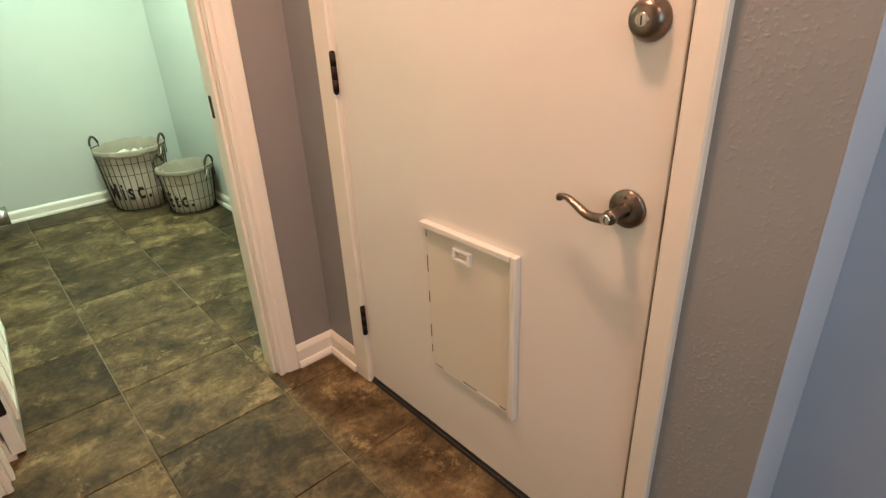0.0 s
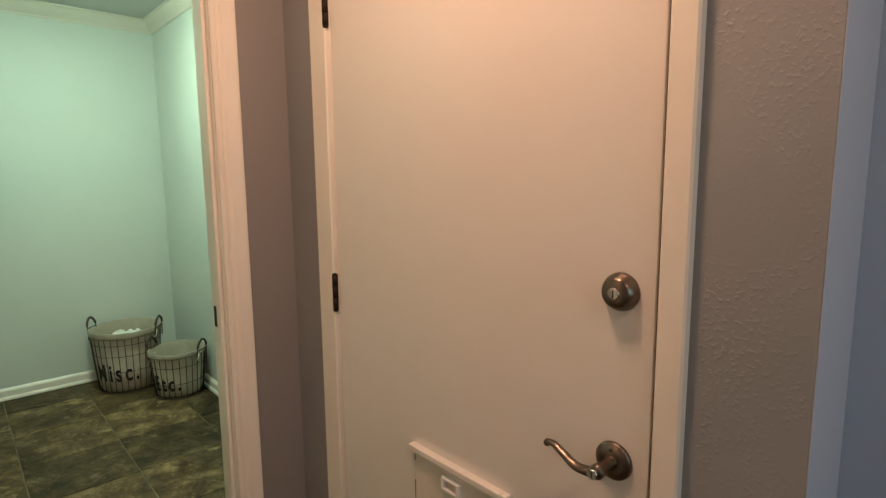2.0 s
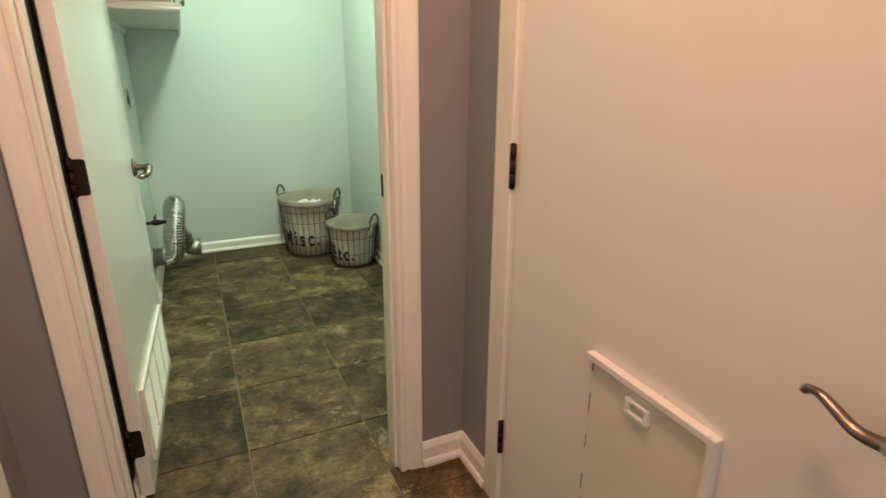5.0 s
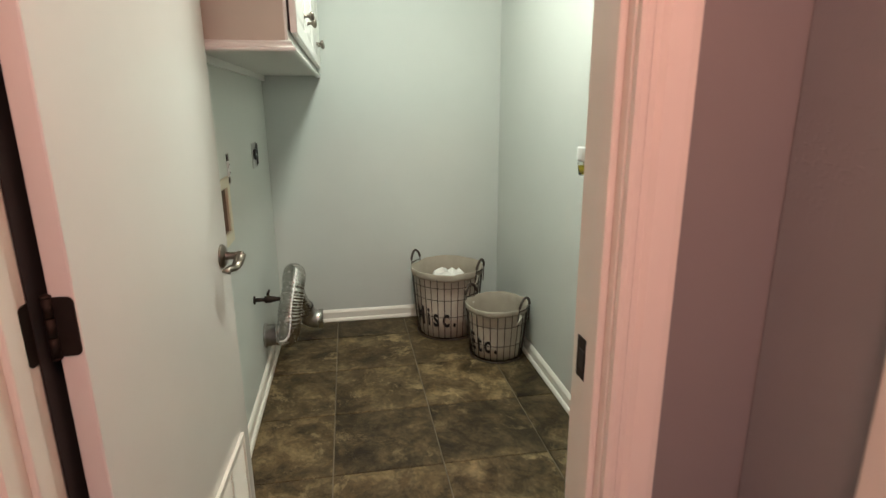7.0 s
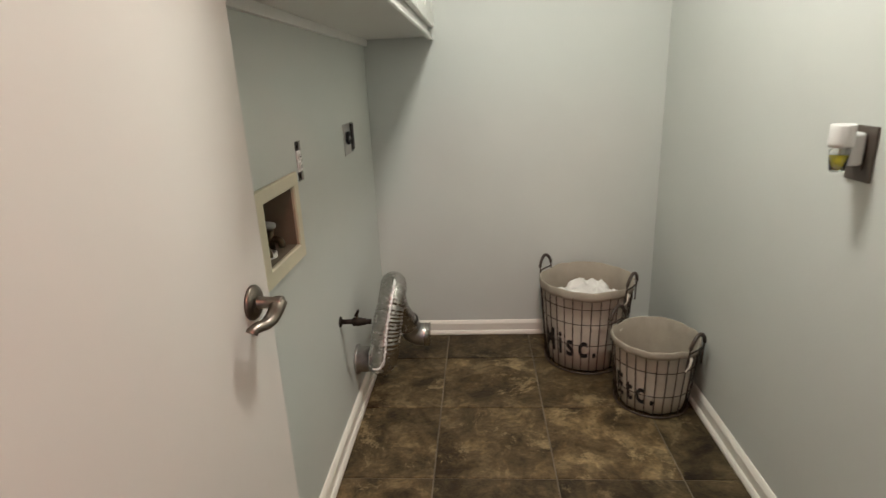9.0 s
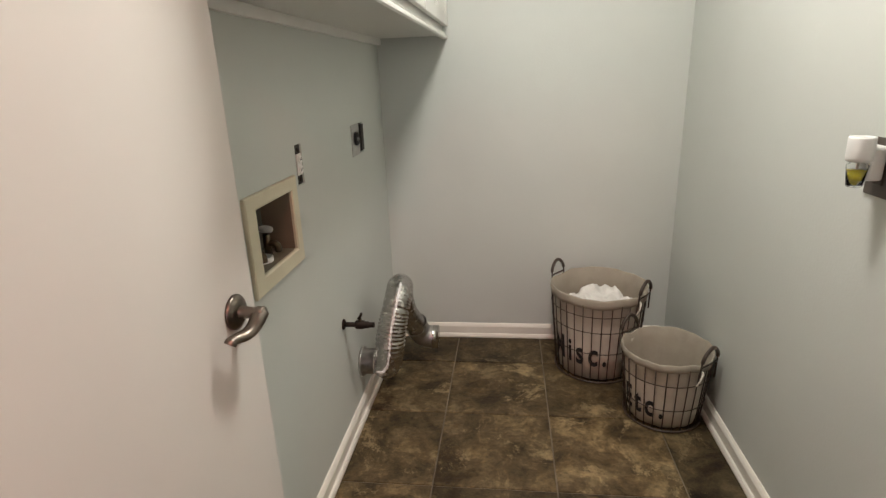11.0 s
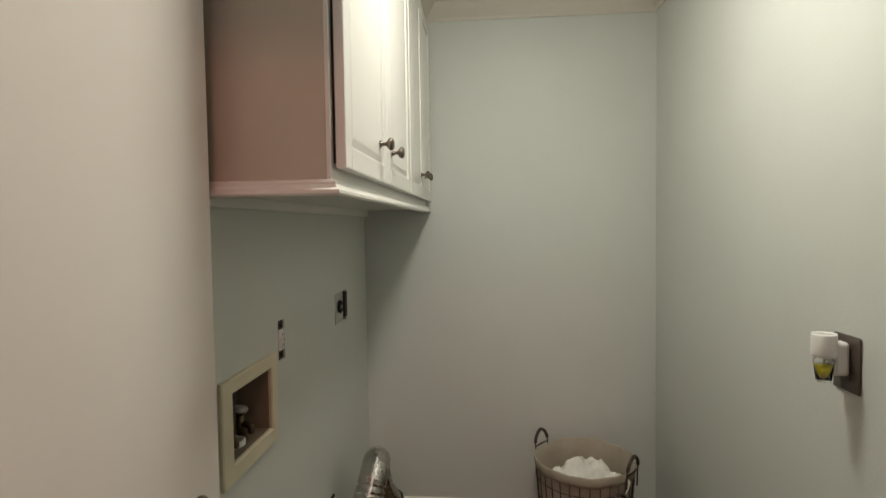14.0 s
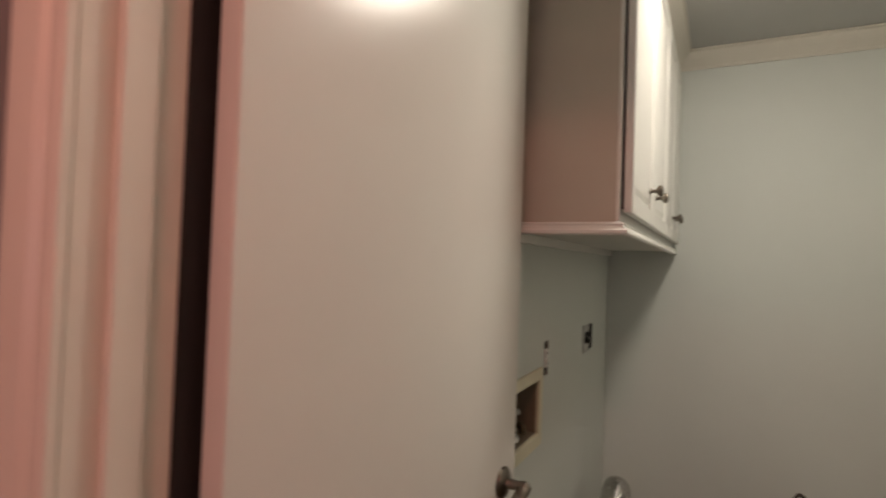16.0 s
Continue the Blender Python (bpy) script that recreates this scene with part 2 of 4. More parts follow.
def sweep(bm, pts, radii, seg=12, caps=True, flat=1.0):
    """A round (or flattened) rod along points."""
    pts = [Vector(p) for p in pts]
    if not isinstance(radii, (list, tuple)):
        radii = [radii] * len(pts)
    rings, up = [], None
    for i, p in enumerate(pts):
        d = (pts[min(i + 1, len(pts) - 1)] - pts[max(i - 1, 0)]).normalized()
        if up is None:
            up = Vector((0, 0, 1)) if abs(d.z) < 0.9 else Vector((1, 0, 0))
        side = d.cross(up).normalized()
        up = side.cross(d).normalized()
        rings.append([bm.verts.new(p + radii[i] * (math.cos(a) * side + flat * math.sin(a) * up)) for a in (2 * math.pi * k / seg for k in range(seg))])
    for a, b in zip(rings, rings[1:]):
        for k in range(seg):
            bm.faces.new((a[k], a[(k + 1) % seg], b[(k + 1) % seg], b[k])).smooth = True
    if caps:
        bm.faces.new(rings[0][::-1])
        bm.faces.new(rings[-1])
    return bm


def curve_points(ctrl, n=8):
    """Catmull-Rom points through the controls."""
    c = [Vector(p) for p in ctrl]
    c = [2 * c[0] - c[1]] + c + [2 * c[-1] - c[-2]]
    out = []
    for i in range(1, len(c) - 2):
        for k in range(n):
            t = k / n
            a, b, d, e = c[i - 1], c[i], c[i + 1], c[i + 2]
            out.append(0.5 * ((2 * b) + (d - a) * t + (2 * a - 5 * b + 4 * d - e) * t * t + (3 * b - a - 3 * d + e) * t ** 3))
    return out + [c[-2]]


def lathe(bm, profile, seg=32, m=None):
    """Turn (radius, height) pairs round z, then move by m."""
    m = m or Matrix()
    rings = []
    for r, h in profile:
        if r < 1e-5:
            rings.append([bm.verts.new(m @ Vector((0, 0, h)))])
        else:
            rings.append([bm.verts.new(m @ Vector((r * math.cos(a), r * math.sin(a), h))) for a in (2 * math.pi * k / seg for k in range(seg))])
    for a, b in zip(rings, rings[1:]):
        for k in range(seg):
            q = [a[k % len(a)], a[(k + 1) % len(a)], b[(k + 1) % len(b)], b[k % len(b)]]
            q = list(dict.fromkeys(q))
            if len(q) > 2:
                bm.faces.new(q).smooth = True
    return bm


def extrude(bm, profile, p0, p1, out, up=(0, 0, 1)):
    """A moulding: (out, up) profile pairs run from p0 to p1."""
    p0, p1, out, up = Vector(p0), Vector(p1), Vector(out), Vector(up)
    rings = [[bm.verts.new(p + a * out + b * up) for a, b in profile] for p in (p0, p1)]
    n = len(profile)
    for k in range(n):
        bm.faces.new((rings[0][k], rings[0][(k + 1) % n], rings[1][(k + 1) % n], rings[1][k]))
    bm.faces.new(rings[0][::-1])
    bm.faces.new(rings[1])
    return bm


def mesh_of(name, bm, mat):
    bmesh.ops.recalc_face_normals(bm, faces=bm.faces)
    me = bpy.data.meshes.new(name)
    bm.to_mesh(me)
    bm.free()
    me.materials.append(mat)
    return me


def structure(name, bm, mat, label=""):
    return tagged(new(name, mesh_of(name, bm, mat)), label, "", "", "structure")


def thing(name, loc, label, category, group="", rz=0.0, kind=""):
    ob = new(name)
    ob.empty_display_size = 0.05
    ob.matrix_basis = pose(*loc, 0, 0, rz)
    return tagged(ob, label, category, group, kind)


def part(name, bm, mat, parent, label=""):
    """One mesh under a thing or under a part, in the thing's own frame."""
    ob = new(name, mesh_of(name, bm, mat) if isinstance(bm, bmesh.types.BMesh) else bm)
    ob.parent = parent
    if label:
        ob["label"] = label
    return ob


def grid_wall(bm, axis, at0, at1, u0, u1, z0, z1, holes):
    """A wall slab square to an axis, with rectangular holes (u0, u1, z0, z1) through it."""
    us = sorted({u0, u1, *(h[0] for h in holes), *(h[1] for h in holes)})
    zs = sorted({z0, z1, *(h[2] for h in holes), *(h[3] for h in holes)})
    for a, b in zip(us, us[1:]):
        run = []
        for c, d in zip(zs, zs[1:]):
            if any(h[0] <= a and b <= h[1] and h[2] <= c and d <= h[3] for h in holes):
                continue
            if run and abs(run[-1][1] - c) < 1e-9:
                run[-1][1] = d
            else:
                run.append([c, d])
        for c, d in run:
            if axis == "x":
                box(bm, at0, at1, a, b, c, d)
            else:
                box(bm, a, b, at0, at1, c, d)
    bmesh.ops.remove_doubles(bm, verts=bm.verts, dist=1e-5)
    return bm


# ======== large structure ========
SLOT = (3.129, 3.177, 1.006, 1.118)
DRYER = (3.690, 3.850, 1.004, 1.120)
WASH = (2.832, 3.056, 0.824, 1.012)
structure("wall_north", boxed(LX0 - 0.12, LX1 + 0.12, LY1, LY1 + 0.12, 0, CEIL), M_LWALL, "pale grey-blue painted laundry end wall")
structure("wall_west", grid_wall(bmesh.new(), "x", LX0 - 0.12, LX0, LY0 + 0.002, LY1 - 0.002, 0, CEIL, [SLOT, DRYER, WASH]), M_LWALL, "pale grey-blue laundry wall with utility boxes let into it")
structure("wall_east", boxed(LX1, LX1 + 0.12, LYR + 0.002, LY1 - 0.002, 0, CEIL), M_LWALL, "pale grey-blue painted laundry side wall")
structure("wall_doorway", grid_wall(bmesh.new(), "y", HYL, LY0, HX - 0.12, JX0 - 0.02, 0, CEIL, []), M_SMOOTH, "taupe-grey wall stub beside the hinges of the laundry door")
structure("wall_doorway_end", boxed(JX1 + 0.02, LX1 + 0.12, HYR, LYR, 0, CEIL), M_SMOOTH, "taupe-grey wall between the laundry door and the entry door")
structure("wall_over_door", boxed(JX0 - 0.019, JX1 + 0.019, 1.64, LY0, TOP + 0.02, CEIL), M_SMOOTH, "taupe-grey wall over the laundry door")
structure("wall_entry", grid_wall(bmesh.new(), "x", EX, EX + 0.14, 0.2095, HYR - 0.002, 0, CEIL, [(0.398, 1.370, 0, TOP + 0.02)]), M_HWALL, "taupe-grey textured plaster wall round the entry door")
structure("wall_hall", grid_wall(bmesh.new(), "x", HX - 0.12, HX, -1.6, HYL - 0.002, 0, CEIL, [(0.63, 1.46, 0, TOP)]), M_SMOOTH, "taupe-grey painted hall wall")
structure("wall_south", grid_wall(bmesh.new(), "y", -1.72, -1.602, HX - 0.12, 1.10, 0, CEIL, [(-0.15, 0.65, 0.9, 2.0)]), M_SMOOTH, "taupe-grey wall with a window")
structure("wall_entry_end", boxed(EX + 0.0004, EX + 0.19, 0.2080, 0.2090, 0, CEIL), M_CAP, "end of the entry wall, daylight put into its pale blue-grey colour")
structure("wall_side", boxed(EX + 0.191, EX + 0.30, -1.6, 0.2088, 0, CEIL), M_BLUE, "wall set back beside the entry wall, daylight put into its blue-grey colour")
structure("ceiling_laundry", boxed(LX0 - 0.12, LX1 + 0.12, 1.642, LY1 + 0.12, CEIL + 0.002, CEIL + 0.1), M_CEIL, "pale matt laundry ceiling")
structure("ceiling_hall", boxed(HX - 0.12, 1.20, -1.72, 1.640, CEIL + 0.002, CEIL + 0.1), M_CEIL, "pale matt hall ceiling")
floor = structure("floor", boxed(-0.62, 1.25, -1.72, LY1 + 0.12, -0.12, -0.0045), M_GROUT, "slate-look brown tile floor with fine sandy joints")

# daylight in the window behind
win = tagged(new("window_1"), "plain white hall window", "", "", "structure")
win.matrix_basis = pose(0.25, -1.66, 1.45)
_f = bmesh.new()
for a in ((-0.40, -0.36, -0.55, 0.55), (0.36, 0.40, -0.55, 0.55), (-0.36, 0.36, -0.55, -0.50), (-0.36, 0.36, 0.50, 0.55), (-0.36, 0.36, -0.02, 0.02)):
    box(_f, a[0], a[1], -0.03, 0.03, a[2], a[3], 0.004)
part("window_frame", _f, M_TRIM, win)
for z0, z1 in ((-0.50, -0.02), (0.02, 0.50)):
    pane = part("pane", boxed(-0.36, 0.36, -0.003, 0.003, z0, z1), M_GLASS, win)
    pane.visible_shadow = False
_day = bpy.data.lights.new("window_daylight", "AREA")
_day.shape, _day.size, _day.size_y, _day.energy, _day.color = "RECTANGLE", 0.74, 1.02, DAY_WATTS, DAY_TINT
new("window_daylight", _day).matrix_basis = look((0.25, -1.60, 1.45), (0.25, 0.0, 1.40))


# ======== trim ========
BASE = [(0, 0), (0.024, 0), (0.024, 0.010), (0.019, 0.021), (0.013, 0.024), (0.013, 0.066), (0.009, 0.076), (0.004, 0.084), (0, 0.086)]


def baseboard(p0, p1, out, k=1.0):
    return structure("baseboard", extrude(bmesh.new(), [(o, u * k) for o, u in BASE], p0, p1, out), M_TRIM, "white moulded baseboard with a shoe strip")


baseboard((LX0 + 0.024, LY1, 0), (LX1 - 0.024, LY1, 0), (0, -1, 0), 0.84)
baseboard((LX0, LY0 + 0.02, 0), (LX0, LY1 - 0.0005, 0), (1, 0, 0), 0.84)
baseboard((LX1, LYR, 0), (LX1, LY1 - 0.0005, 0), (-1, 0, 0), 0.84)
baseboard((0.622, HYR, 0), (EX - 0.0005, HYR, 0), (0, -1, 0))
baseboard((EX, 1.438, 0), (EX, HYR - 0.0005, 0), (-1, 0, 0))
baseboard((EX, 0.211, 0), (EX, 0.368, 0), (-1, 0, 0))
baseboard((HX, 1.545, 0), (HX, HYL - 0.0005, 0), (1, 0, 0))
baseboard((HX + 0.025, HYL, 0), (-0.302, HYL, 0), (0, -1, 0))
baseboard((HX, -1.6, 0), (HX, 0.545, 0), (1, 0, 0))

CROWN = [(0, 0), (0, -0.082), (0.008, -0.082), (0.012, -0.070), (0.022, -0.060), (0.040, -0.040), (0.052, -0.022), (0.056, -0.012), (0.066, -0.008), (0.066, 0)]
CAB_Y0, CAB_X1 = 2.668, 0.073
for p0, p1, out in (((CAB_X1, LY1, CEIL), (LX1, LY1, CEIL), (0, -1, 0)), ((LX1, LYR, CEIL), (LX1, LY1 - 0.001, CEIL), (-1, 0, 0)), ((LX0, LY0, CEIL), (LX0, CAB_Y0 - 0.003, CEIL), (1, 0, 0))):
    structure("crown_trim", extrude(bmesh.new(), CROWN, p0, p1, out), M_CROWN, "cream-white crown moulding at the ceiling")


def casing_profile(w):
    """(across, proud) of a colonial door casing, thin at the inner edge."""
    return [(0, 0), (0, 0.009), (0.006, 0.012), (0.014, 0.012), (0.018, 0.008), (0.026, 0.008), (0.034, 0.014), (w - 0.012, 0.018), (w - 0.003, 0.018), (w, 0.014), (w, 0)]


def casing(parent, inner, outer_sign, along, face, proud, z0, z1, w, plain=False):
    """One upright of casing: 'along' is the wall's axis, 'face' its plane, 'proud' the way it stands out."""
    pr = [(0, 0), (0, 0.014), (0.004, 0.017), (w - 0.004, 0.018), (w, 0.015), (w, 0)] if plain else casing_profile(w)
    if along == "x":
        bm = extrude(bmesh.new(), pr, (inner, face, z0), (inner, face, z1), (outer_sign, 0, 0), (0, proud, 0))
    else:
        bm = extrude(bmesh.new(), pr, (face, inner, z0), (face, inner, z1), (0, outer_sign, 0), (proud, 0, 0))
    return part("casing", bm, M_TRIM, parent)


# laundry doorway: jambs, stops, casings
door1 = tagged(new("door_frame_1"), "white painted laundry door frame with stepped casing", "", "", "structure")
part("jamb", boxed(JX0 - 0.02, JX0, HYL + 0.002, LY0 + 0.010, 0, TOP, 0.0015), M_TRIM, door1)
part("jamb", boxed(JX1, JX1 + 0.02, HYR + 0.002, LYR, 0, TOP, 0.0015), M_TRIM, door1)
part("head_jamb", boxed(JX0, JX1, 1.64, LY0, TOP, TOP + 0.02), M_TRIM, door1)
part("stop", boxed(JX0, JX0 + 0.011, 1.718, 1.756, 0, TOP, 0.003), M_TRIM, door1)
part("stop", boxed(JX1 - 0.011, JX1, 1.634, 1.668, 0, TOP, 0.003), M_TRIM, door1)
casing(door1, JX0 + 0.002, -1, "x", HYL, -1, 0, TOP + 0.09, 0.073)
casing(door1, JX1 + 0.002, 1, "x", HYR, -1, 0, TOP + 0.09, 0.072)
# Dark strip added on the jamb for the shade in the hinge gap.
part("hinge_gap_shade", boxed(JX0, JX0 + 0.005, 1.792, 1.860, 0, TOP, 0.001), M_RUBBER_SHADE, door1, "dark strip standing for shade in the hinge gap")
strike = part("strike_plate", boxed(JX1 - 0.003, JX1, 1.676, 1.712, 0.893, 0.957, 0.001), M_BRONZE, door1, "dark metal strike plate")
part("strike_hole", boxed(JX1 - 0.0045, JX1 - 0.0029, 1.684, 1.701, 0.910, 0.940), M_DARK, strike)

# entry door frame
door2 = tagged(new("door_frame_2"), "white painted entry door frame with casing", "", "", "structure")
part("jamb", boxed(EX, EX + 0.14, 0.398, 0.4155, 0, TOP, 0.0015), M_TRIM, door2)
part("jamb", boxed(EX, EX + 0.14, 1.353, 1.370, 0, TOP, 0.0015), M_TRIM, door2)
part("head_jamb", boxed(EX, EX + 0.14, 0.4155, 1.353, TOP, TOP + 0.02), M_TRIM, door2)
casing(door2, 1.356, 1, "y", EX, -1, 0, TOP + 0.08, 0.080, True)
casing(door2, 0.4145, -1, "y", EX, -1, 0, TOP + 0.08, 0.044, True)
part("head_casing", boxed(EX - 0.016, EX, 0.405, 1.365, TOP + 0.006, TOP + 0.085, 0.003), M_TRIM, door2)
part("threshold", boxed(EX - 0.012, EX + 0.12, 0.417, 1.352, -0.002, 0.013, 0.004), M_RUBBER_SHADE, door2, "dark worn threshold strip")
part("backing", boxed(EX + 0.10, EX + 0.13, 0.417, 1.352, 0.013, TOP, 0), M_DARK, door2)

# door frame on the hall's other wall, with its closed door
door3 = tagged(new("door_frame_3"), "white painted hall door frame with casing", "", "", "structure")
casing(door3, 1.452, 1, "y", HX, 1, 0, TOP + 0.08, 0.088)
casing(door3, 0.638, -1, "y", HX, 1, 0, TOP + 0.08, 0.088)
part("jamb", boxed(HX - 0.12, HX, 1.44, 1.458, 0, TOP, 0.001), M_TRIM, door3)
part("jamb", boxed(HX - 0.12, HX, 0.632, 0.65, 0, TOP, 0.001), M_TRIM, door3)
part("door_panel", boxed(HX - 0.06, HX - 0.025, 0.653, 1.437, 0.01, TOP - 0.004, 0.002), M_DOOR, door3)


# ======== hardware ========
def round_plate(u0, u1, t0, t1, z0, z1, r, thick):
    """A thin plate with rounded corners; thick: the axis it is thin along."""
    bm = bmesh.new()
    ring = []
    for cu, cz, a0 in ((u1 - r, z1 - r, 0), (u0 + r, z1 - r, 90), (u0 + r, z0 + r, 180), (u1 - r, z0 + r, 270)):
        ring += [(cu + r * math.cos(radians(a0 + 18 * k)), cz + r * math.sin(radians(a0 + 18 * k))) for k in range(6)]
    sides = [[bm.verts.new((u, t, z) if thick == "y" else (t, u, z)) for u, z in ring] for t in (t0, t1)]
    n = len(ring)
    for k in range(n):
        bm.faces.new((sides[0][k], sides[0][(k + 1) % n], sides[1][(k + 1) % n], sides[1][k]))
    bm.faces.new(sides[0])
    bm.faces.new(sides[1][::-1])
    return bm


def hinge(parent, x, y, z0, z1, leaf, ax):
    """Barrel in knuckles with pin caps and a screwed leaf; ax: which way the leaf lies."""
    bm = bmesh.new()
    n, h = 3, z1 - z0
    for k in range(n):
        a = z0 + h * k / n
        sweep(bm, [(x, y, a + 0.0006), (x, y, a + h / n - 0.0006)], 0.0082 if ax == "y" else 0.0068, 16)
    for a, s in ((z0, -1), (z1, 1)):
        sweep(bm, [(x, y, a), (x, y, a + s * 0.003), (x, y, a + s * 0.006)], [0.0075, 0.0075, 0.003], 12)
    ob = part("hinge", bm, M_BRONZE, parent, "dark bronze hinge")
    lf = bmesh.new()
    if ax == "y":
        box(lf, x + 0.002, x + 0.006, y - leaf, y + 0.011, z0, z1, 0.0015)
        part("hinge_leaf", lf, M_BRONZE, ob)
    else:
        part("hinge_leaf", round_plate(x, x + leaf, y + 0.0012, y + 0.0042, z0, z1, 0.009, "y"), M_BRONZE, ob)
        part("jamb_leaf", round_plate(y - 0.040, y - 0.002, x - 0.0158, x - 0.0125, z0, z1, 0.009, "x"), M_BRONZE, ob)
    for k in range(3):
        zz = z0 + h * (0.2 + 0.3 * k)
        sc = bmesh.new()
        if ax == "y":
            sweep(sc, [(x + 0.004, y - leaf * 0.5, zz), (x + 0.0015, y - leaf * 0.5, zz)], 0.0035, 8)
        else:
            sweep(sc, [(x + leaf * (0.55 + 0.2 * (k % 2)), y + 0.003, zz), (x + leaf * (0.55 + 0.2 * (k % 2)), y + 0.0009, zz)], 0.0036, 8)
        part("screw", sc, M_BRONZE, ob)
    return ob


def lever_set(parent, face, y, z, out, arm, mat, keyed, long=1.0, girth=1.0):
    """Round rose and a wave lever; face: door plane x, out: way off the door, arm: way the lever points along y."""
    m = pose(face, y, z, 0, 90 * out, 0)
    rose = part("rose", lathe(bmesh.new(), [(0, 0), (0.0335, 0), (0.0335, 0.004), (0.031, 0.0075), (0.029, 0.008), (0.027, 0.0105), (0.020, 0.0125), (0.0, 0.013)], 40, m), mat, parent, "aged nickel round rose")
    part("neck", lathe(bmesh.new(), [(0.013, 0.011), (0.0115, 0.018), (0.0105, 0.040), (0.0125, 0.046), (0.013, 0.056), (0.011, 0.060), (0, 0.0605)], 24, m), mat, rose)
    X = face + out * 0.050
    wave = ((-0.004, -0.001, 0), (0.020, -0.008, 0), (0.045, -0.008, 0), (0.070, 0.002, 0.003), (0.092, 0.010, 0.006), (0.108, 0.008, 0.010), (0.113, 0.001, 0.014))
    if long < 1:
        wave = ((-0.004, 0.000, 0), (0.018, -0.008, 0), (0.040, -0.018, 0.003), (0.065, -0.023, 0.008), (0.090, -0.022, 0.015), (0.106, -0.023, 0.020), (0.113, -0.028, 0.022))
    ctrl = [(X - out * w, y + arm * long * u, z + v) for u, v, w in wave]
    pts = curve_points(ctrl, 6)
    n = len(pts) - 1
    rad = [girth * 0.0115 - 0.0055 * min(1, 1.25 * i / n) + (0.0012 if i > 0.85 * n else 0) for i in range(n + 1)]
    part("lever", sweep(bmesh.new(), pts, rad, 16, True, 0.8), mat, rose, "wavy lever handle")
    if keyed:
        k = part("key_cylinder", sweep(bmesh.new(), [(X, y + arm * 0.004, z - 0.003), (face + out * 0.064, y + arm * 0.004, z - 0.003)], 0.0085, 20), M_BRIGHT, rose)
        part("keyway", boxed(face + out * 0.0639, face + out * 0.0646, y + arm * 0.004 - 0.001, y + arm * 0.004 + 0.001, z - 0.008, z + 0.002), M_DARK, k)
        part("pin_hole", sweep(bmesh.new(), [(face + out * 0.011, y, z + 0.0215), (face + out * 0.0125, y, z + 0.0215)], 0.0035, 12), M_DARK, rose)
    return rose


# ======== entry door with a pet hatch ========
FX = EX - 0.004
entry = thing("entry_door", (0, 0, 0), "flat white painted entry door, closed, with a pet hatch", "door")
slab = part("slab", boxed(FX, FX + 0.044, 0.4235, 1.3465, 0.014, TOP - 0.004, 0.002), M_DOOR, entry)
part("door_sweep", boxed(FX - 0.003, FX, 0.424, 1.346, 0.012, 0.024, 0.001), M_RUBBER_SHADE, entry, "dark worn rubber sweep")
for z in (0.198, 0.970, 1.742):
    hinge(entry, FX - 0.008, 1.357, z, z + 0.1, 0.007, "y")
# Dark strips set in the slab's edge gaps to stand for their shade.
part("slab_gap_shade", boxed(FX + 0.006, FX + 0.03, 0.4157, 0.4233, 0.014, TOP - 0.004), M_RUBBER_SHADE, entry)
part("slab_gap_shade", boxed(FX + 0.010, FX + 0.03, 1.3466, 1.3528, 0.014, TOP - 0.004), M_RUBBER_SHADE, entry)
lever_set(entry, FX, 0.484, 0.862, -1, 1, M_NICKEL, True)
_m = pose(FX, 0.481, 1.156, 0, -90, 0)
bolt = part("deadbolt", lathe(bmesh.new(), [(0, 0), (0.0320, 0), (0.0320, 0.004), (0.031, 0.009), (0.026, 0.019), (0.022, 0.024), (0.012, 0.026), (0, 0.0262)], 40, _m), M_NICKEL, entry, "aged nickel domed deadbolt")
part("key_cylinder", lathe(bmesh.new(), [(0, 0.0245), (0.0105, 0.0245), (0.0105, 0.0278), (0.009, 0.0285), (0, 0.0286)], 24, pose(FX, 0.481, 1.156, 0, -90, 0)), M_BRIGHT, bolt)
part("keyway", boxed(FX - 0.0292, FX - 0.0284, 0.480, 0.482, 1.149, 1.162), M_DARK, bolt)
part("latch_plate", boxed(FX + 0.002, FX + 0.030, 0.4170, 0.4190, 0.834, 0.891, 0.0008), M_BRONZE, entry)

PY0, PY1, PZ0, PZ1 = 0.711, 1.024, 0.254, 0.696
hatch = part("pet_hatch_frame", bmesh.new(), M_CREAM, entry, "off-white plastic pet hatch frame")
_b = bmesh.new()
for a in ((PY0, PY0 + 0.016, PZ0, PZ1, 0.019), (PY1 - 0.012, PY1, PZ0, PZ1 - 0.016, 0.0085), (PY0 + 0.016, PY1 - 0.012, PZ0, PZ0 + 0.013, 0.0085), (PY0 + 0.016, PY1, PZ1 - 0.016, PZ1, 0.020)):
    box(_b, FX - a[4], FX, a[0], a[1], a[2], a[3], 0.0025)
hatch.data = mesh_of("pet_hatch_frame", _b, M_DOOR)
part("hatch_panel", boxed(FX - 0.0085, FX, PY0 + 0.0165, PY1 - 0.0125, PZ0 + 0.0135, PZ1 - 0.0165, 0.0012), M_HATCH, entry)
# Small dark bars stand for shade in the gaps round the hatch panel.
for _u, _w in ((0.05, 0.03), (0.10, 0.05), (0.21, 0.04), (0.30, 0.06), (0.40, 0.02)):
    part("seam_shade", boxed(FX - 0.0091, FX - 0.0080, PY1 - 0.0138, PY1 - 0.0112, PZ0 + _u, PZ0 + _u + _w * 0.8), M_DARK, entry)
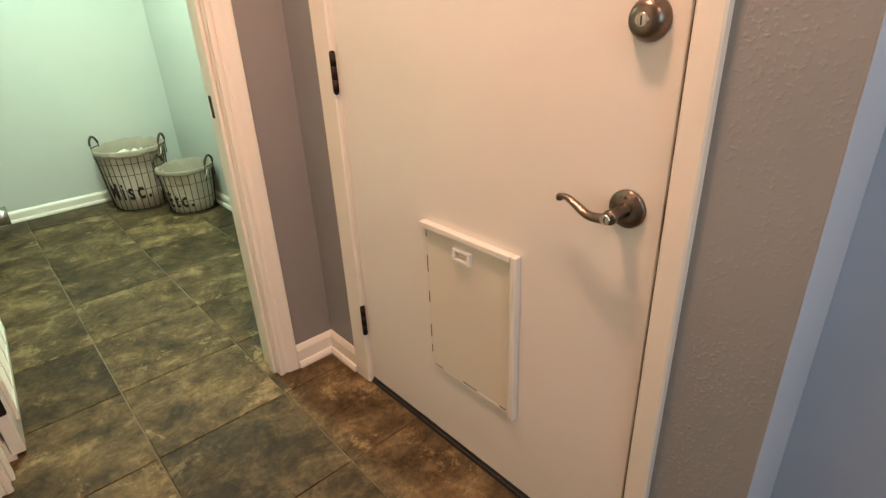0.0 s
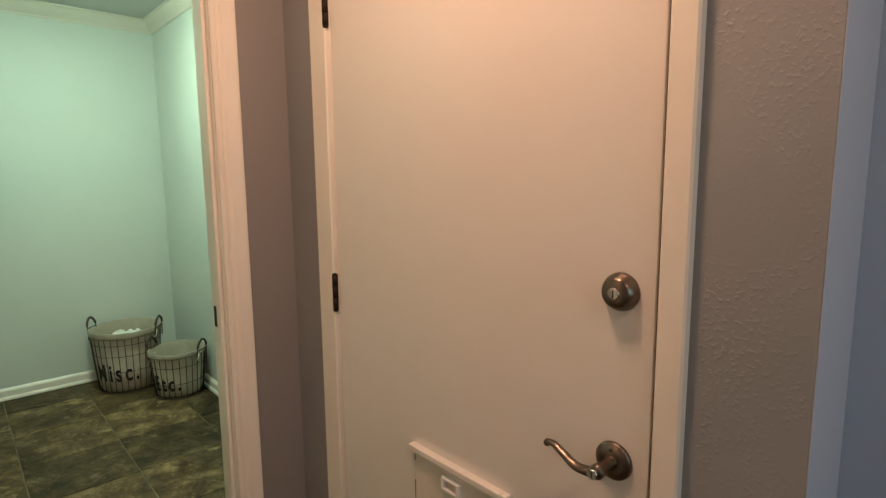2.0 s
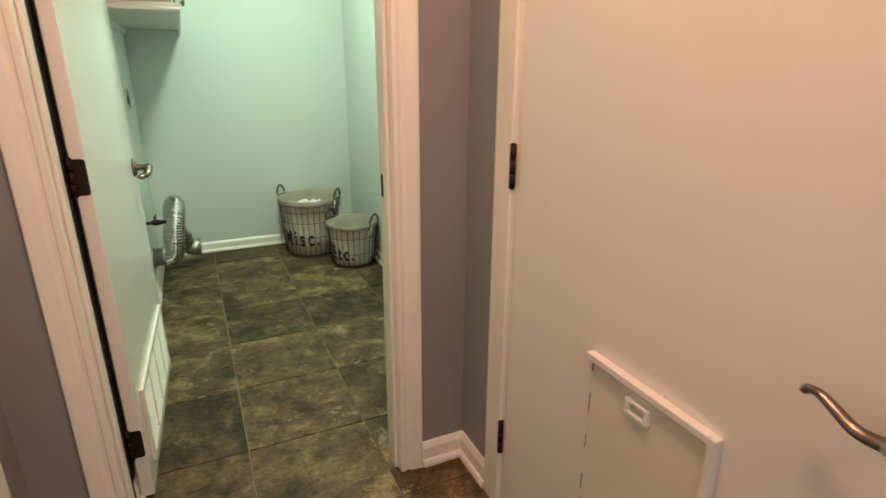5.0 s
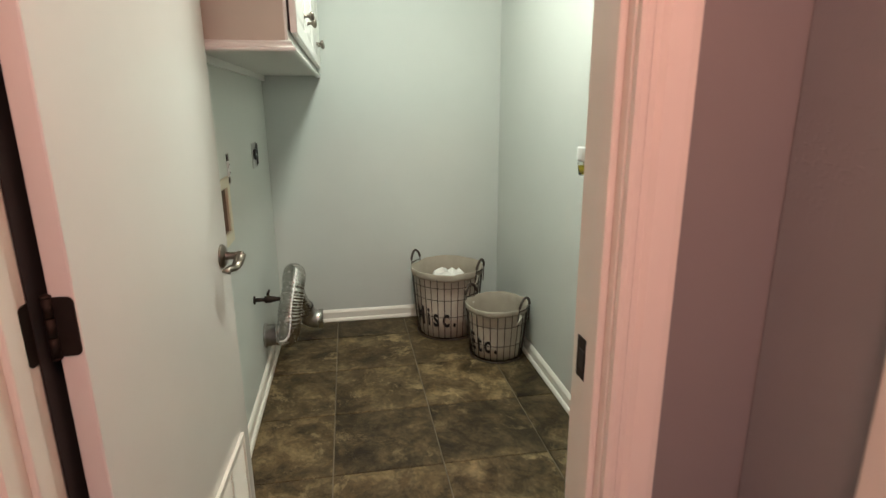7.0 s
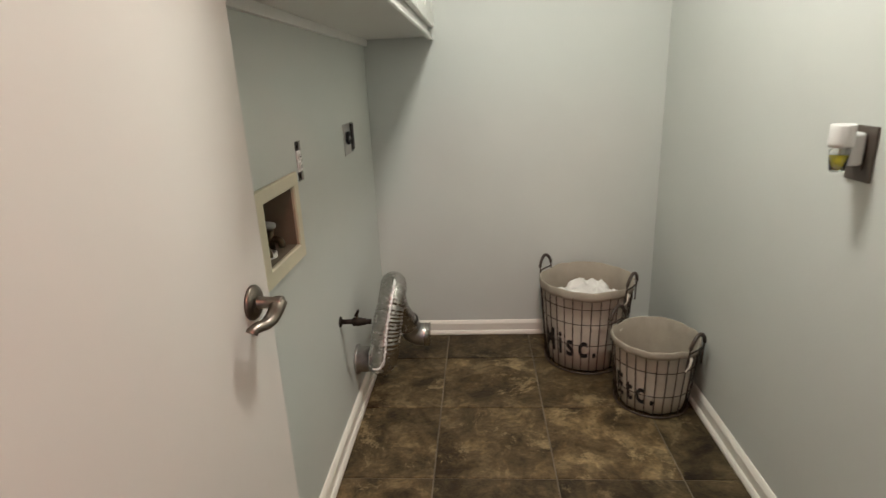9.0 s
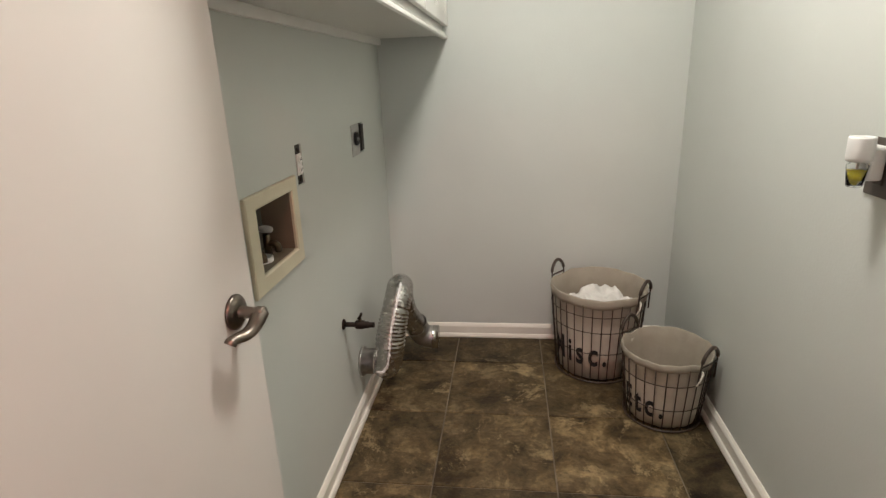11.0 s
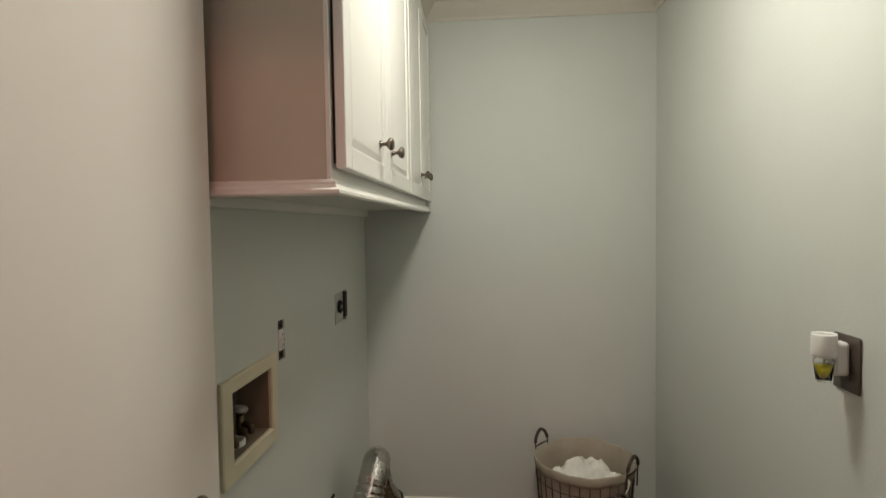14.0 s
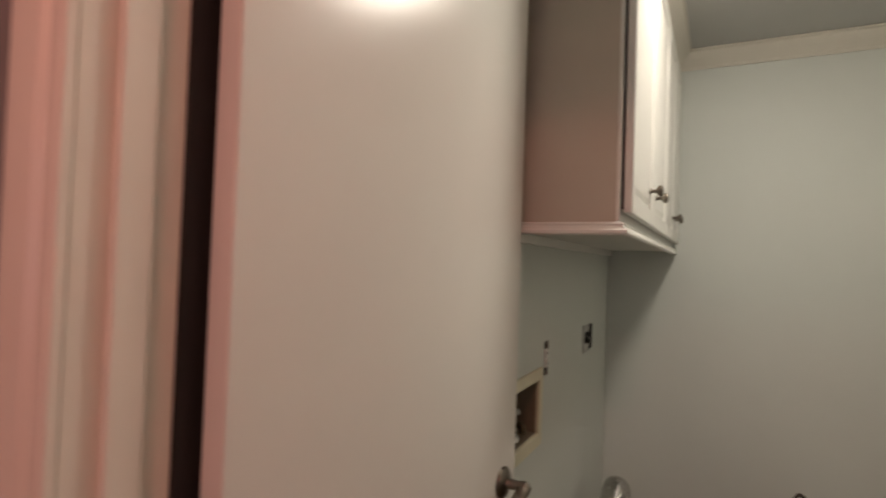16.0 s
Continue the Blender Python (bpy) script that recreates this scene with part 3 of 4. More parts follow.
for _u, _w in ((0.03, 0.02), (0.13, 0.05), (0.26, 0.03)):
    part("seam_shade", boxed(FX - 0.0091, FX - 0.0080, PY0 + _u, PY0 + _u + _w, PZ0 + 0.0118, PZ0 + 0.0140), M_DARK, entry)
for _u, _w in ((0.02, 0.10), (0.17, 0.04), (0.26, 0.12)):
    part("seam_shade", boxed(FX - 0.0091, FX - 0.0080, PY0 + 0.0155, PY0 + 0.0176, PZ0 + _u, PZ0 + _u + _w), M_DARK, entry)
part("hatch_gap", boxed(FX - 0.003, FX - 0.0005, PY0 + 0.014, PY1 - 0.010, PZ0 + 0.011, PZ1 - 0.014), M_DARK, entry)
_l = bmesh.new()
LY, LZ = 0.878, 0.643
for a in ((-0.029, 0.029, 0.009, 0.016), (-0.029, 0.029, -0.016, -0.009), (-0.029, -0.019, -0.009, 0.009), (0.019, 0.029, -0.009, 0.009)):
    box(_l, FX - 0.019, FX - 0.008, LY + a[0], LY + a[1], LZ + a[2], LZ + a[3], 0.0015)
lt = part("latch", _l, M_WHITEPL, entry, "white plastic slide latch")
part("latch_slider", boxed(FX - 0.013, FX - 0.009, LY - 0.016, LY + 0.016, LZ - 0.004, LZ + 0.003, 0.001), M_CREAM, lt)

# ======== laundry door, standing open ========
DX, DY, DLEN = -0.172, 1.814, 0.816
ldoor = thing("laundry_door", (DX, DY, 0), "flat white painted door standing open against the wall", "door", rz=-2.3)
part("slab", boxed(-0.035, 0, 0, DLEN, 0.012, TOP - 0.006, 0.003), M_DOOR, ldoor)
for z in (0.155, 0.940, 1.78):
    hinge(ldoor, -0.036, -0.004, z, z + 0.09, 0.034, "x")
lever_set(ldoor, 0.0, 0.742, 0.884, 1, -1, M_NICKEL, False, 0.66, 1.4)
part("latch_plate", boxed(-0.030, -0.006, DLEN - 0.0005, DLEN + 0.001, 0.862, 0.918, 0.0004), M_BRONZE, ldoor)
# return-air grille low on the door
GY0, GY1, GZ0, GZ1 = 0.070, 0.730, 0.080, 0.333
_g = bmesh.new()
for a in ((GY0, GY1, GZ1 - 0.020, GZ1), (GY0, GY1, GZ0, GZ0 + 0.020), (GY0, GY0 + 0.020, GZ0 + 0.02, GZ1 - 0.02), (GY1 - 0.020, GY1, GZ0 + 0.02, GZ1 - 0.02)):
    box(_g, 0, 0.011, a[0], a[1], a[2], a[3], 0.002)
gr = part("grille_frame", _g, M_TRIM, ldoor, "white metal air grille")
part("grille_back", boxed(0.0005, 0.0015, GY0 + 0.02, GY1 - 0.02, GZ0 + 0.02, GZ1 - 0.02), M_GREY, gr)
_sl = bmesh.new()
_v = [_sl.verts.new(p) for p in ((0.002, 0, 0), (0.009, 0, -0.008), (0.009, 0, -0.0095), (0.002, 0, -0.0015))]
_w = [_sl.verts.new(v.co + Vector((0, GY1 - GY0 - 0.04, 0))) for v in _v]
for k in range(4):
    _sl.faces.new((_v[k], _v[(k + 1) % 4], _w[(k + 1) % 4], _w[k]))
_sl.faces.new(_v), _sl.faces.new(_w[::-1])
slat_mesh = mesh_of("slat", _sl, M_TRIM)
for k in range(17):
    s = part("slat", slat_mesh, M_TRIM, gr)
    s.location = (0, GY0 + 0.02, GZ1 - 0.022 - 0.0118 * k)
for k in range(1, 4):
    yy = GY0 + (GY1 - GY0) * k / 4
    part("mullion", boxed(0.002, 0.0105, yy - 0.004, yy + 0.004, GZ0 + 0.02, GZ1 - 0.02, 0.001), M_TRIM, gr)

# ======== wall cabinet ========
CZ0 = 1.456
cab = thing("wall_cabinet", (LX0, CAB_Y0, CZ0), "white painted wall cabinet with raised-panel doors", "cabinet")
CW, CL, CH = CAB_X1 - LX0, LY1 - CAB_Y0 - 0.002, CEIL - CZ0 - 0.002
part("body", boxed(0.001, CW - 0.008, 0, CL, 0, CH, 0.001), M_SIDE, cab, "side panel, shade put into its beige colour")
_ff = bmesh.new()
box(_ff, CW - 0.008, CW, 0, CL, 0, 0.045, 0.001)
box(_ff, CW - 0.008, CW, 0, CL, CH - 0.10, CH, 0.001)
for a in ((0, 0.035), (CL * 0.567 - 0.02, CL * 0.567 + 0.02), (CL - 0.035, CL)):
    box(_ff, CW - 0.008, CW, a[0], a[1], 0.045, CH - 0.10, 0.001)
part("face_frame", _ff, M_CAB, cab)
# Dark sheet added behind the doors to stand for shade in their gap.
part("door_gap_shade", boxed(CW + 0.0005, CW + 0.0055, 0.018, CL - 0.020, 0.040, CH - 0.125), M_DARK, cab)
LIP = [(0, -0.021), (0.015, -0.021), (0.020, -0.017), (0.020, -0.011), (0.014, -0.007), (0.010, 0.000), (0.011, 0.003), (0.009, 0.007), (0.004, 0.009), (0, 0.009)]


def mitred(profile, z):
    """A moulding round the cabinet's free side and front, mitred at the corner."""
    bm = bmesh.new()
    path = [lambda o: (0.001, -o), lambda o: (CW + o, -o), lambda o: (CW + o, CL)]
    rings = [[bm.verts.new((*f(o), z + u)) for o, u in profile] for f in path]
    n = len(profile)
    for a, b in zip(rings, rings[1:]):
        for k in range(n):
            bm.faces.new((a[k], a[(k + 1) % n], b[(k + 1) % n], b[k]))
    bm.faces.new(rings[0][::-1])
    bm.faces.new(rings[-1])
    return bm


part("light_rail", mitred([(o + 0.0005, u) for o, u in LIP], 0), M_CAB, cab)
part("ledger", boxed(0.001, 0.018, 0.002, CL - 0.001, -0.034, -0.0065, 0.002), M_CAB, cab, "narrow ledger strip against the wall")
part("bottom_panel", boxed(0.001, CW + 0.001, 0, CL, -0.006, -0.001), M_CAB, cab)
part("crown", mitred([(o + 0.0008, u) for o, u in CROWN], CH), M_CROWN, cab)


def cabinet_door(y0, y1, knob_y):
    h0, h1, x = 0.030, CH - 0.115, CW + 0.006
    bm = bmesh.new()
    t, st = 0.020, 0.046
    for a in ((y0, y0 + st, h0, h1), (y1 - st, y1, h0, h1), (y0 + st, y1 - st, h0, h0 + st), (y0 + st, y1 - st, h1 - st, h1)):
        box(bm, x, x + t, a[0], a[1], a[2], a[3], 0.003)
    d = part("door", bm, M_CAB, cab)
    q = bmesh.new()
    a0, a1, b0, b1 = y0 + st, y1 - st, h0 + st, h1 - st
    rings = []
    for ins, xx in ((0.0, 0.0135), (0.004, 0.0135), (0.018, 0.0175), (0.022, 0.0180)):
        rings.append([q.verts.new((x + xx, u, v)) for u, v in ((a0 + ins, b0 + ins), (a1 - ins, b0 + ins), (a1 - ins, b1 - ins), (a0 + ins, b1 - ins))])
    for r, s in zip(rings, rings[1:]):
        for k in range(4):
            q.faces.new((r[k], r[(k + 1) % 4], s[(k + 1) % 4], s[k]))
    q.faces.new(rings[-1])
    part("raised_panel", q, M_CAB, d)
    m = pose(x + t, knob_y, 1.578 - CZ0, 0, 90, 0)
    part("knob", lathe(bmesh.new(), [(0, 0), (0.009, 0), (0.009, 0.002), (0.0055, 0.004), (0.0045, 0.012), (0.006, 0.016), (0.0135, 0.021), (0.0160, 0.026), (0.0145, 0.031), (0.009, 0.034), (0, 0.035)], 28, m), M_NICKEL, d, "brushed nickel round knob")


Y1 = 3.105 - CAB_Y0
Y2 = 3.900 - CAB_Y0
cabinet_door(0.012, Y1 - 0.002, Y1 - 0.095)
cabinet_door(Y1 + 0.002, 0.862, Y1 + 0.070)
cabinet_door(0.884, Y2 - 0.002, Y2 - 0.060)
cabinet_door(Y2 + 0.002, CL - 0.016, Y2 + 0.050)

# ======== utilities in the wall ========
wb = thing("washer_box", (LX0, 2.938, 0.924), "cream plastic washer outlet box recessed in the wall", "utility box")
_b = bmesh.new()
Y0, Y1b, Z0, Z1b = -0.152, 0.152, -0.119, 0.119
iy0, iy1, iz0, iz1 = -0.102, 0.114, -0.076, 0.083
_r = []
for yy0, yy1, zz0, zz1, xx in ((Y0, Y1b, Z0, Z1b, 0.0005), (Y0, Y1b, Z0, Z1b, 0.008), (Y0 + 0.003, Y1b - 0.003, Z0 + 0.003, Z1b - 0.003, 0.011), (iy0 - 0.004, iy1 + 0.004, iz0 - 0.004, iz1 + 0.004, 0.011), (iy0, iy1, iz0, iz1, 0.007), (iy0, iy1, iz0, iz1, 0.0005)):
    _r.append([_b.verts.new((xx, u, v)) for u, v in ((yy0, zz0), (yy1, zz0), (yy1, zz1), (yy0, zz1))])
for a, b in zip(_r, _r[1:]):
    for k in range(4):
        _b.faces.new((a[k], a[(k + 1) % 4], b[(k + 1) % 4], b[k]))
part("rim", _b, M_CREAM, wb)
_b = bmesh.new()
D = -0.085
for a in ((D, 0.0, iy0 - 0.003, iy0, iz0, iz1), (D, 0.0, iy1, iy1 + 0.003, iz0, iz1), (D, 0.0, iy0, iy1, iz0 - 0.003, iz0), (D, 0.0, iy0, iy1, iz1, iz1 + 0.003)):
    box(_b, *a)
part("recess", _b, M_SHADE, wb)
part("back", boxed(D - 0.003, D, iy0, iy1, iz0, iz1), M_BOXBACK, wb)
for yy in (-0.045, 0.045):
    v = part("tap", sweep(bmesh.new(), [(-0.045, yy, -0.076), (-0.045, yy, -0.015)], 0.010, 14), M_BRASS, wb, "tarnished brass hose tap")
    part("spout", sweep(bmesh.new(), curve_points([(-0.045, yy, -0.040), (-0.030, yy, -0.040), (-0.018, yy, -0.046), (-0.016, yy, -0.062)], 4), 0.009, 12), M_BRASS, v)
    hd = bmesh.new()
    lathe(hd, [(0, 0), (0.017, 0), (0.019, 0.004), (0.017, 0.010), (0.006, 0.012), (0, 0.012)], 10, pose(-0.045, yy, -0.007, 0, 12, 0))
    part("tap_wheel", hd, M_GREY, v)
part("drain_cup", lathe(bmesh.new(), [(0.030, 0), (0.030, 0.012), (0.024, 0.014), (0.024, 0.002), (0, 0.002)], 24, pose(-0.045, 0.0, -0.0755)), M_WHITEPL, wb)

so = thing("switch_box", (LX0, 3.153, 1.062), "open electrical box with a bare white socket", "outlet box")
part("box_shell", boxed(-0.062, -0.004, -0.0235, 0.0235, -0.056, 0.056, 0.002), M_DARK, so)
sk = part("socket", boxed(-0.004, 0.002, -0.016, 0.016, -0.030, 0.030, 0.003), M_WHITEPL, so)
for s in (-1, 1):
    part("socket_face", lathe(bmesh.new(), [(0, 0), (0.0125, 0), (0.0125, 0.003), (0.011, 0.004), (0, 0.004)], 20, pose(0.0015, 0, s * 0.015, 0, 90, 0)), M_WHITEPL, sk)
    for q in (-0.0055, 0.0055):
        part("slot", boxed(0.0052, 0.0062, q - 0.001, q + 0.001, s * 0.015 - 0.004, s * 0.015 + 0.005), M_DARK, sk)
    part("screw_tab", boxed(-0.003, 0.0005, -0.004, 0.004, s * 0.041 - 0.005, s * 0.041 + 0.005, 0.001), M_BRONZE, so)

do = thing("dryer_outlet", (LX0, 3.770, 1.062), "bare dryer outlet in an open steel box", "outlet box")
part("box_shell", boxed(-0.058, -0.006, -0.077, 0.077, -0.056, 0.056, 0.002), M_DARK, do)
part("strap", boxed(-0.004, 0.003, -0.084, 0.020, -0.058, 0.058, 0.001), M_GALV, do)
rc = part("receptacle", lathe(bmesh.new(), [(0, 0), (0.025, 0), (0.025, 0.008), (0.022, 0.010), (0, 0.010)], 28, pose(0.002, -0.030, 0.004, 0, 90, 0)), M_INK, do, "black round receptacle")
for a in (-28, 0, 28):
    bm = bmesh.new()
    box(bm, 0.0115, 0.0128, -0.0014, 0.0014, -0.007, 0.007)
    bmesh.ops.rotate(bm, cent=(0, 0, 0), matrix=Matrix.Rotation(radians(a), 3, "X"), verts=bm.verts)
    bmesh.ops.translate(bm, vec=(0, -0.030 + 0.011 * (a / 28), 0.004), verts=bm.verts)
    part("slot", bm, M_GALV, rc)
# Dark bar stands for the shade in the open gap beside the strap.
part("box_gap_shade", boxed(0.0003, 0.0035, 0.046, 0.084, -0.050, 0.052, 0.001), M_DARK, do)

gv = thing("gas_valve", (LX0, 3.386, 0.457), "tarnished brass gas shut-off valve on the wall", "valve")
part("flange", lathe(bmesh.new(), [(0, 0), (0.020, 0), (0.018, 0.004), (0.010, 0.006), (0, 0.006)], 20, pose(0.0005, 0, 0, 0, 90, 0)), M_BRONZE, gv)
part("pipe", sweep(bmesh.new(), [(0.003, 0, 0), (0.05, 0, 0)], 0.009, 14), M_BRONZE, gv)
part("valve_body", sweep(bmesh.new(), [(0.045, 0, 0), (0.048, 0, 0), (0.075, 0, 0), (0.078, 0, 0), (0.092, 0, 0), (0.094, 0, 0), (0.112, 0, 0)], [0.013, 0.0165, 0.0165, 0.013, 0.013, 0.010, 0.010], 8), M_BRONZE, gv)
hn = part("handle", sweep(bmesh.new(), [(0.062, 0, 0.010), (0.062, 0, 0.024)], 0.006, 10), M_BRASS, gv)
part("tee_bar", sweep(bmesh.new(), [(0.058, -0.004, 0.022), (0.066, 0.002, 0.036), (0.068, 0.004, 0.044)], [0.006, 0.005, 0.004], 8), M_BRONZE, hn)

# ======== flexible dryer duct ========
duct = thing("dryer_duct", (-0.112, 3.565, 0.006), "crumpled silver foil dryer duct looped beside the wall", "duct")
O = Vector((-0.14, 3.60, 0))
ctrl = [(-0.160, 3.585, 0.188), (-0.134, 3.572, 0.226), (-0.118, 3.585, 0.34), (-0.100, 3.615, 0.43), (-0.094, 3.665, 0.474), (-0.105, 3.745, 0.466), (-0.122, 3.815, 0.39), (-0.115, 3.885, 0.28), (-0.088, 3.945, 0.195)]
pts = curve_points([Vector(c) - O for c in ctrl], 30)
rng = random.Random(5)
rad = []
for i in range(len(pts)):
    f = i / (len(pts) - 1)
    ribbed = 1.0 if 0.19 < f < 0.36 else 0.55 if f > 0.66 else 0.12
    rad.append(0.0520 + 0.004 * math.exp(-((f - 0.2) / 0.13) ** 2) + 0.0018 * ribbed * (1 if i % 4 < 2 else -1) + rng.uniform(-0.0007, 0.0007) - (0.005 if 0.365 < f < 0.378 else 0))
part("hose", sweep(bmesh.new(), pts, rad, 28, False), M_FOIL, duct)
seam = []
for i in range(14, int(len(pts) * 0.50)):
    along = (pts[i + 1] - pts[i - 1]).normalized()
    out = Vector((0.20, -0.85, 0.50))
    out = (out - along * out.dot(along)).normalized()
    seam.append(pts[i] + out * (rad[i] + 0.0015) + Vector((rng.uniform(-1, 1), rng.uniform(-1, 1), rng.uniform(-1, 1))) * 0.0020)
_s = bmesh.new()
sweep(_s, seam, [0.0042 + rng.uniform(-0.0018, 0.0018) for _ in seam], 8)
part("seam", _s, M_SEAM, duct, "crimped foil seam, its glint put into white colour")
part("wall_collar", sweep(bmesh.new(), [Vector(p) - O for p in ((-0.250 + 0.002, 3.60, 0.205), (-0.250 + 0.012, 3.60, 0.205), (-0.250 + 0.014, 3.60, 0.205), (-0.150, 3.597, 0.207))], [0.060, 0.060, 0.0510, 0.0510], 32), M_GALV, duct)
part("clamp", sweep(bmesh.new(), [Vector(p) - O for p in ((-0.192, 3.599, 0.206), (-0.182, 3.599, 0.206))], 0.0535, 32, False), M_BRIGHT, duct)
part("elbow", sweep(bmesh.new(), [p - O for p in curve_points([Vector((-0.088, 3.94, 0.215)), Vector((-0.076, 3.968, 0.155)), Vector((-0.045, 3.978, 0.128)), Vector((-0.012, 3.98, 0.124))], 6)], 0.0515, 28, False), M_GALV, duct)
part("end_collar", sweep(bmesh.new(), [Vector(p) - O for p in ((-0.018, 3.98, 0.124), (0.008, 3.98, 0.123), (0.0082, 3.98, 0.123), (-0.016, 3.98, 0.123))], [0.0535, 0.0535, 0.0495, 0.0495], 32, False), M_BRIGHT, duct)
part("inside", sweep(bmesh.new(), [Vector(p) - O for p in ((-0.034, 3.98, 0.124), (-0.032, 3.98, 0.124))], 0.049, 28), M_DARK, duct)


# ======== laundry baskets ========
def text_mesh(s, height):
    cu = bpy.data.curves.new("text", "FONT")
    cu.body, cu.size, cu.extrude, cu.offset, cu.space_character = s, height / 0.72, 0.0004, 0.030 * height, 1.36
    tmp = new("text_tmp", cu)
    bpy.context.view_layer.update()
    me = bpy.data.meshes.new_from_object(tmp.evaluated_get(bpy.context.evaluated_depsgraph_get()))
    bpy.data.objects.remove(tmp)
    bpy.data.curves.remove(cu)
    return me


def basket(loc, r0, r1, h, word, word_h, word_z, turn, wires, hoops, label, seed):
    """Wire basket with a linen liner folded over its rim; turn: degrees of the handle axis."""
    b = thing("laundry_basket", loc, label, "basket", "wire laundry baskets", rz=turn)
    rg = random.Random(seed)
    rr = lambda z: r0 + (r1 - r0) * z / h
    # liner: body, cuff and inside
    bm = bmesh.new()
    seg, rings = 96, []
    rows = [(rr(0.012) - 0.012, 0.012), (rr(h * 0.3) - 0.006, h * 0.3), (rr(h * 0.6) - 0.005, h * 0.6), (rr(h * 0.88) - 0.004, h * 0.88)]
    cuff = [(rr(h * 0.90) + 0.001, h * 0.893), (rr(h * 0.90) + 0.0045, h * 0.896), (rr(h * 0.94) + 0.0055, h * 0.935), (rr(h) + 0.0035, h * 0.990), (rr(h) + 0.0005, h + 0.001), (rr(h) - 0.002, h - 0.002)]
    inner = [(rr(h * 0.85) - 0.008, h * 0.85), (rr(h * 0.5) - 0.013, h * 0.5), (rr(h * 0.1) - 0.02, h * 0.10), (0.02, h * 0.07)]
    ph = [rg.uniform(0, 6.28) for _ in range(6)]
    for j, (r, z) in enumerate(rows + cuff + inner):
        ring = []
        for k in range(seg):
            a = 2 * math.pi * k / seg
            w = 0.0012 * math.sin(7 * a + ph[0]) + 0.0012 * math.sin(17 * a + ph[1] + j) + 0.001 * math.sin(31 * a + ph[2] + 2 * j)
            near = max(math.exp(-((((a - c + math.pi) % (2 * math.pi)) - math.pi) / 0.22) ** 2) for c in (0, math.pi))
            dz = 0.0018 * math.sin(5 * a + ph[3]) + 0.0012 * math.sin(13 * a + ph[4])
            if len(rows) + 2 <= j <= len(rows) + 6:
                dz -= 0.014 * near
            ring.append(bm.verts.new(((r + w) * math.cos(a), (r + w) * math.sin(a), z + (dz if 3 < j < 12 else 0))))
        rings.append(ring)
    cut = len(rows)
    body, top = bmesh.new(), bmesh.new()
    for dst, some in ((body, rings[:cut + 1]), (top, rings[cut:])):
        got = [[dst.verts.new(v.co) for v in ring] for ring in some]
        for p, q in zip(got, got[1:]):
            for k in range(seg):
                dst.faces.new((p[k], p[(k + 1) % seg], q[(k + 1) % seg], q[k])).smooth = True
        dst.faces.new(got[0][::-1] if dst is body else got[-1])
    bm.free()
    liner = part("liner", body, M_LINER, b, "natural linen liner")
    part("cuff", top, M_CUFF, liner, "taupe linen cuff and lining, inside shade put into the colour")
    # upright wires
    up = mesh_of("wire", sweep(bmesh.new(), [(r0 + 0.002, 0, 0.008), (rr(h * 0.5) + 0.003, 0, h * 0.5), (rr(h * 0.93) + 0.002, 0, h * 0.93)], 0.0023, 6), M_WIRE)
    for k in range(wires):
        w = part("wire", up, M_WIRE, b)
        w.rotation_euler = (0, 0, 2 * math.pi * (k + 0.15) / wires)
    for z in hoops:
        bm = bmesh.new()
        r = rr(z) + 0.0045
        ring = [(r * math.cos(a), r * math.sin(a), z) for a in (2 * math.pi * k / 64 for k in range(65))]
        sweep(bm, ring, 0.0042 if z < 0.02 else 0.0017, 8, False)
        part("hoop", bm, M_WIRE, b)
    # wrapped loop handles
    for s in (1, -1):
        R = r1 + 0.004
        w = 0.047
        ctrl = [(s * (R + 0.002), -w, h - 0.075), (s * (R + 0.004), -w, h - 0.01), (s * (R + 0.007), -w * 0.92, h + 0.025), (s * (R + 0.009), -w * 0.5, h + 0.050), (s * (R + 0.010), 0, h + 0.060), (s * (R + 0.009), w * 0.5, h + 0.050), (s * (R + 0.007), w * 0.92, h + 0.025), (s * (R + 0.004), w, h - 0.01), (s * (R + 0.002), w, h - 0.075)]
        pts = curve_points(ctrl, 8)
        rad = [0.0066 + (0.0008 if i % 2 else 0) if 12 < i < len(pts) - 13 else 0.0032 for i in range(len(pts))]
        hd = part("handle", sweep(bmesh.new(), pts, rad, 10), M_WIRE, b, "dark wrapped loop handle")
        part("crossbar", sweep(bmesh.new(), [(s * (R + 0.005), -w, h - 0.004), (s * (R + 0.008), 0, h - 0.004), (s * (R + 0.005), w, h - 0.004)], 0.0035, 8), M_WIRE, hd)
        tie = bmesh.new()
        for q in range(2):
            sweep(tie, curve_points([(s * (R + 0.008), -w * 0.9, h - 0.02), (s * (R + 0.022), -w - 0.012 * (q + 1), h - 0.022 - 0.012 * q), (s * (R + 0.016), -w - 0.02 - 0.02 * q, h - 0.038 - 0.02 * q)], 4), 0.0028, 6)
        if s > 0:
            part("tie", tie, M_LINER, b, "knotted linen tie")
    # printed word, curved on the liner
    me = text_mesh(word, word_h)
    xs = [v.co.x for v in me.vertices]
    mid = (min(xs) + max(xs)) / 2
    for v in me.vertices:
        z = word_z + v.co.y
        r = rr(z) + 0.0006 + v.co.z
        a = radians(-86) + (v.co.x - mid) * 0.60 / rr(word_z)
        v.co = (r * math.cos(a), r * math.sin(a), z)
    me.materials.clear()
    me.materials.append(M_INK)
    part("printed_word", me, M_INK, b, "black printed lettering")
    return b


basket((0.752, 3.962, 0), 0.170, 0.202, 0.398, "Misc.", 0.112, 0.088, -39, 32, (0.006, 0.145, 0.246, 0.318), "large black wire basket with a linen liner and white cloths", 3)
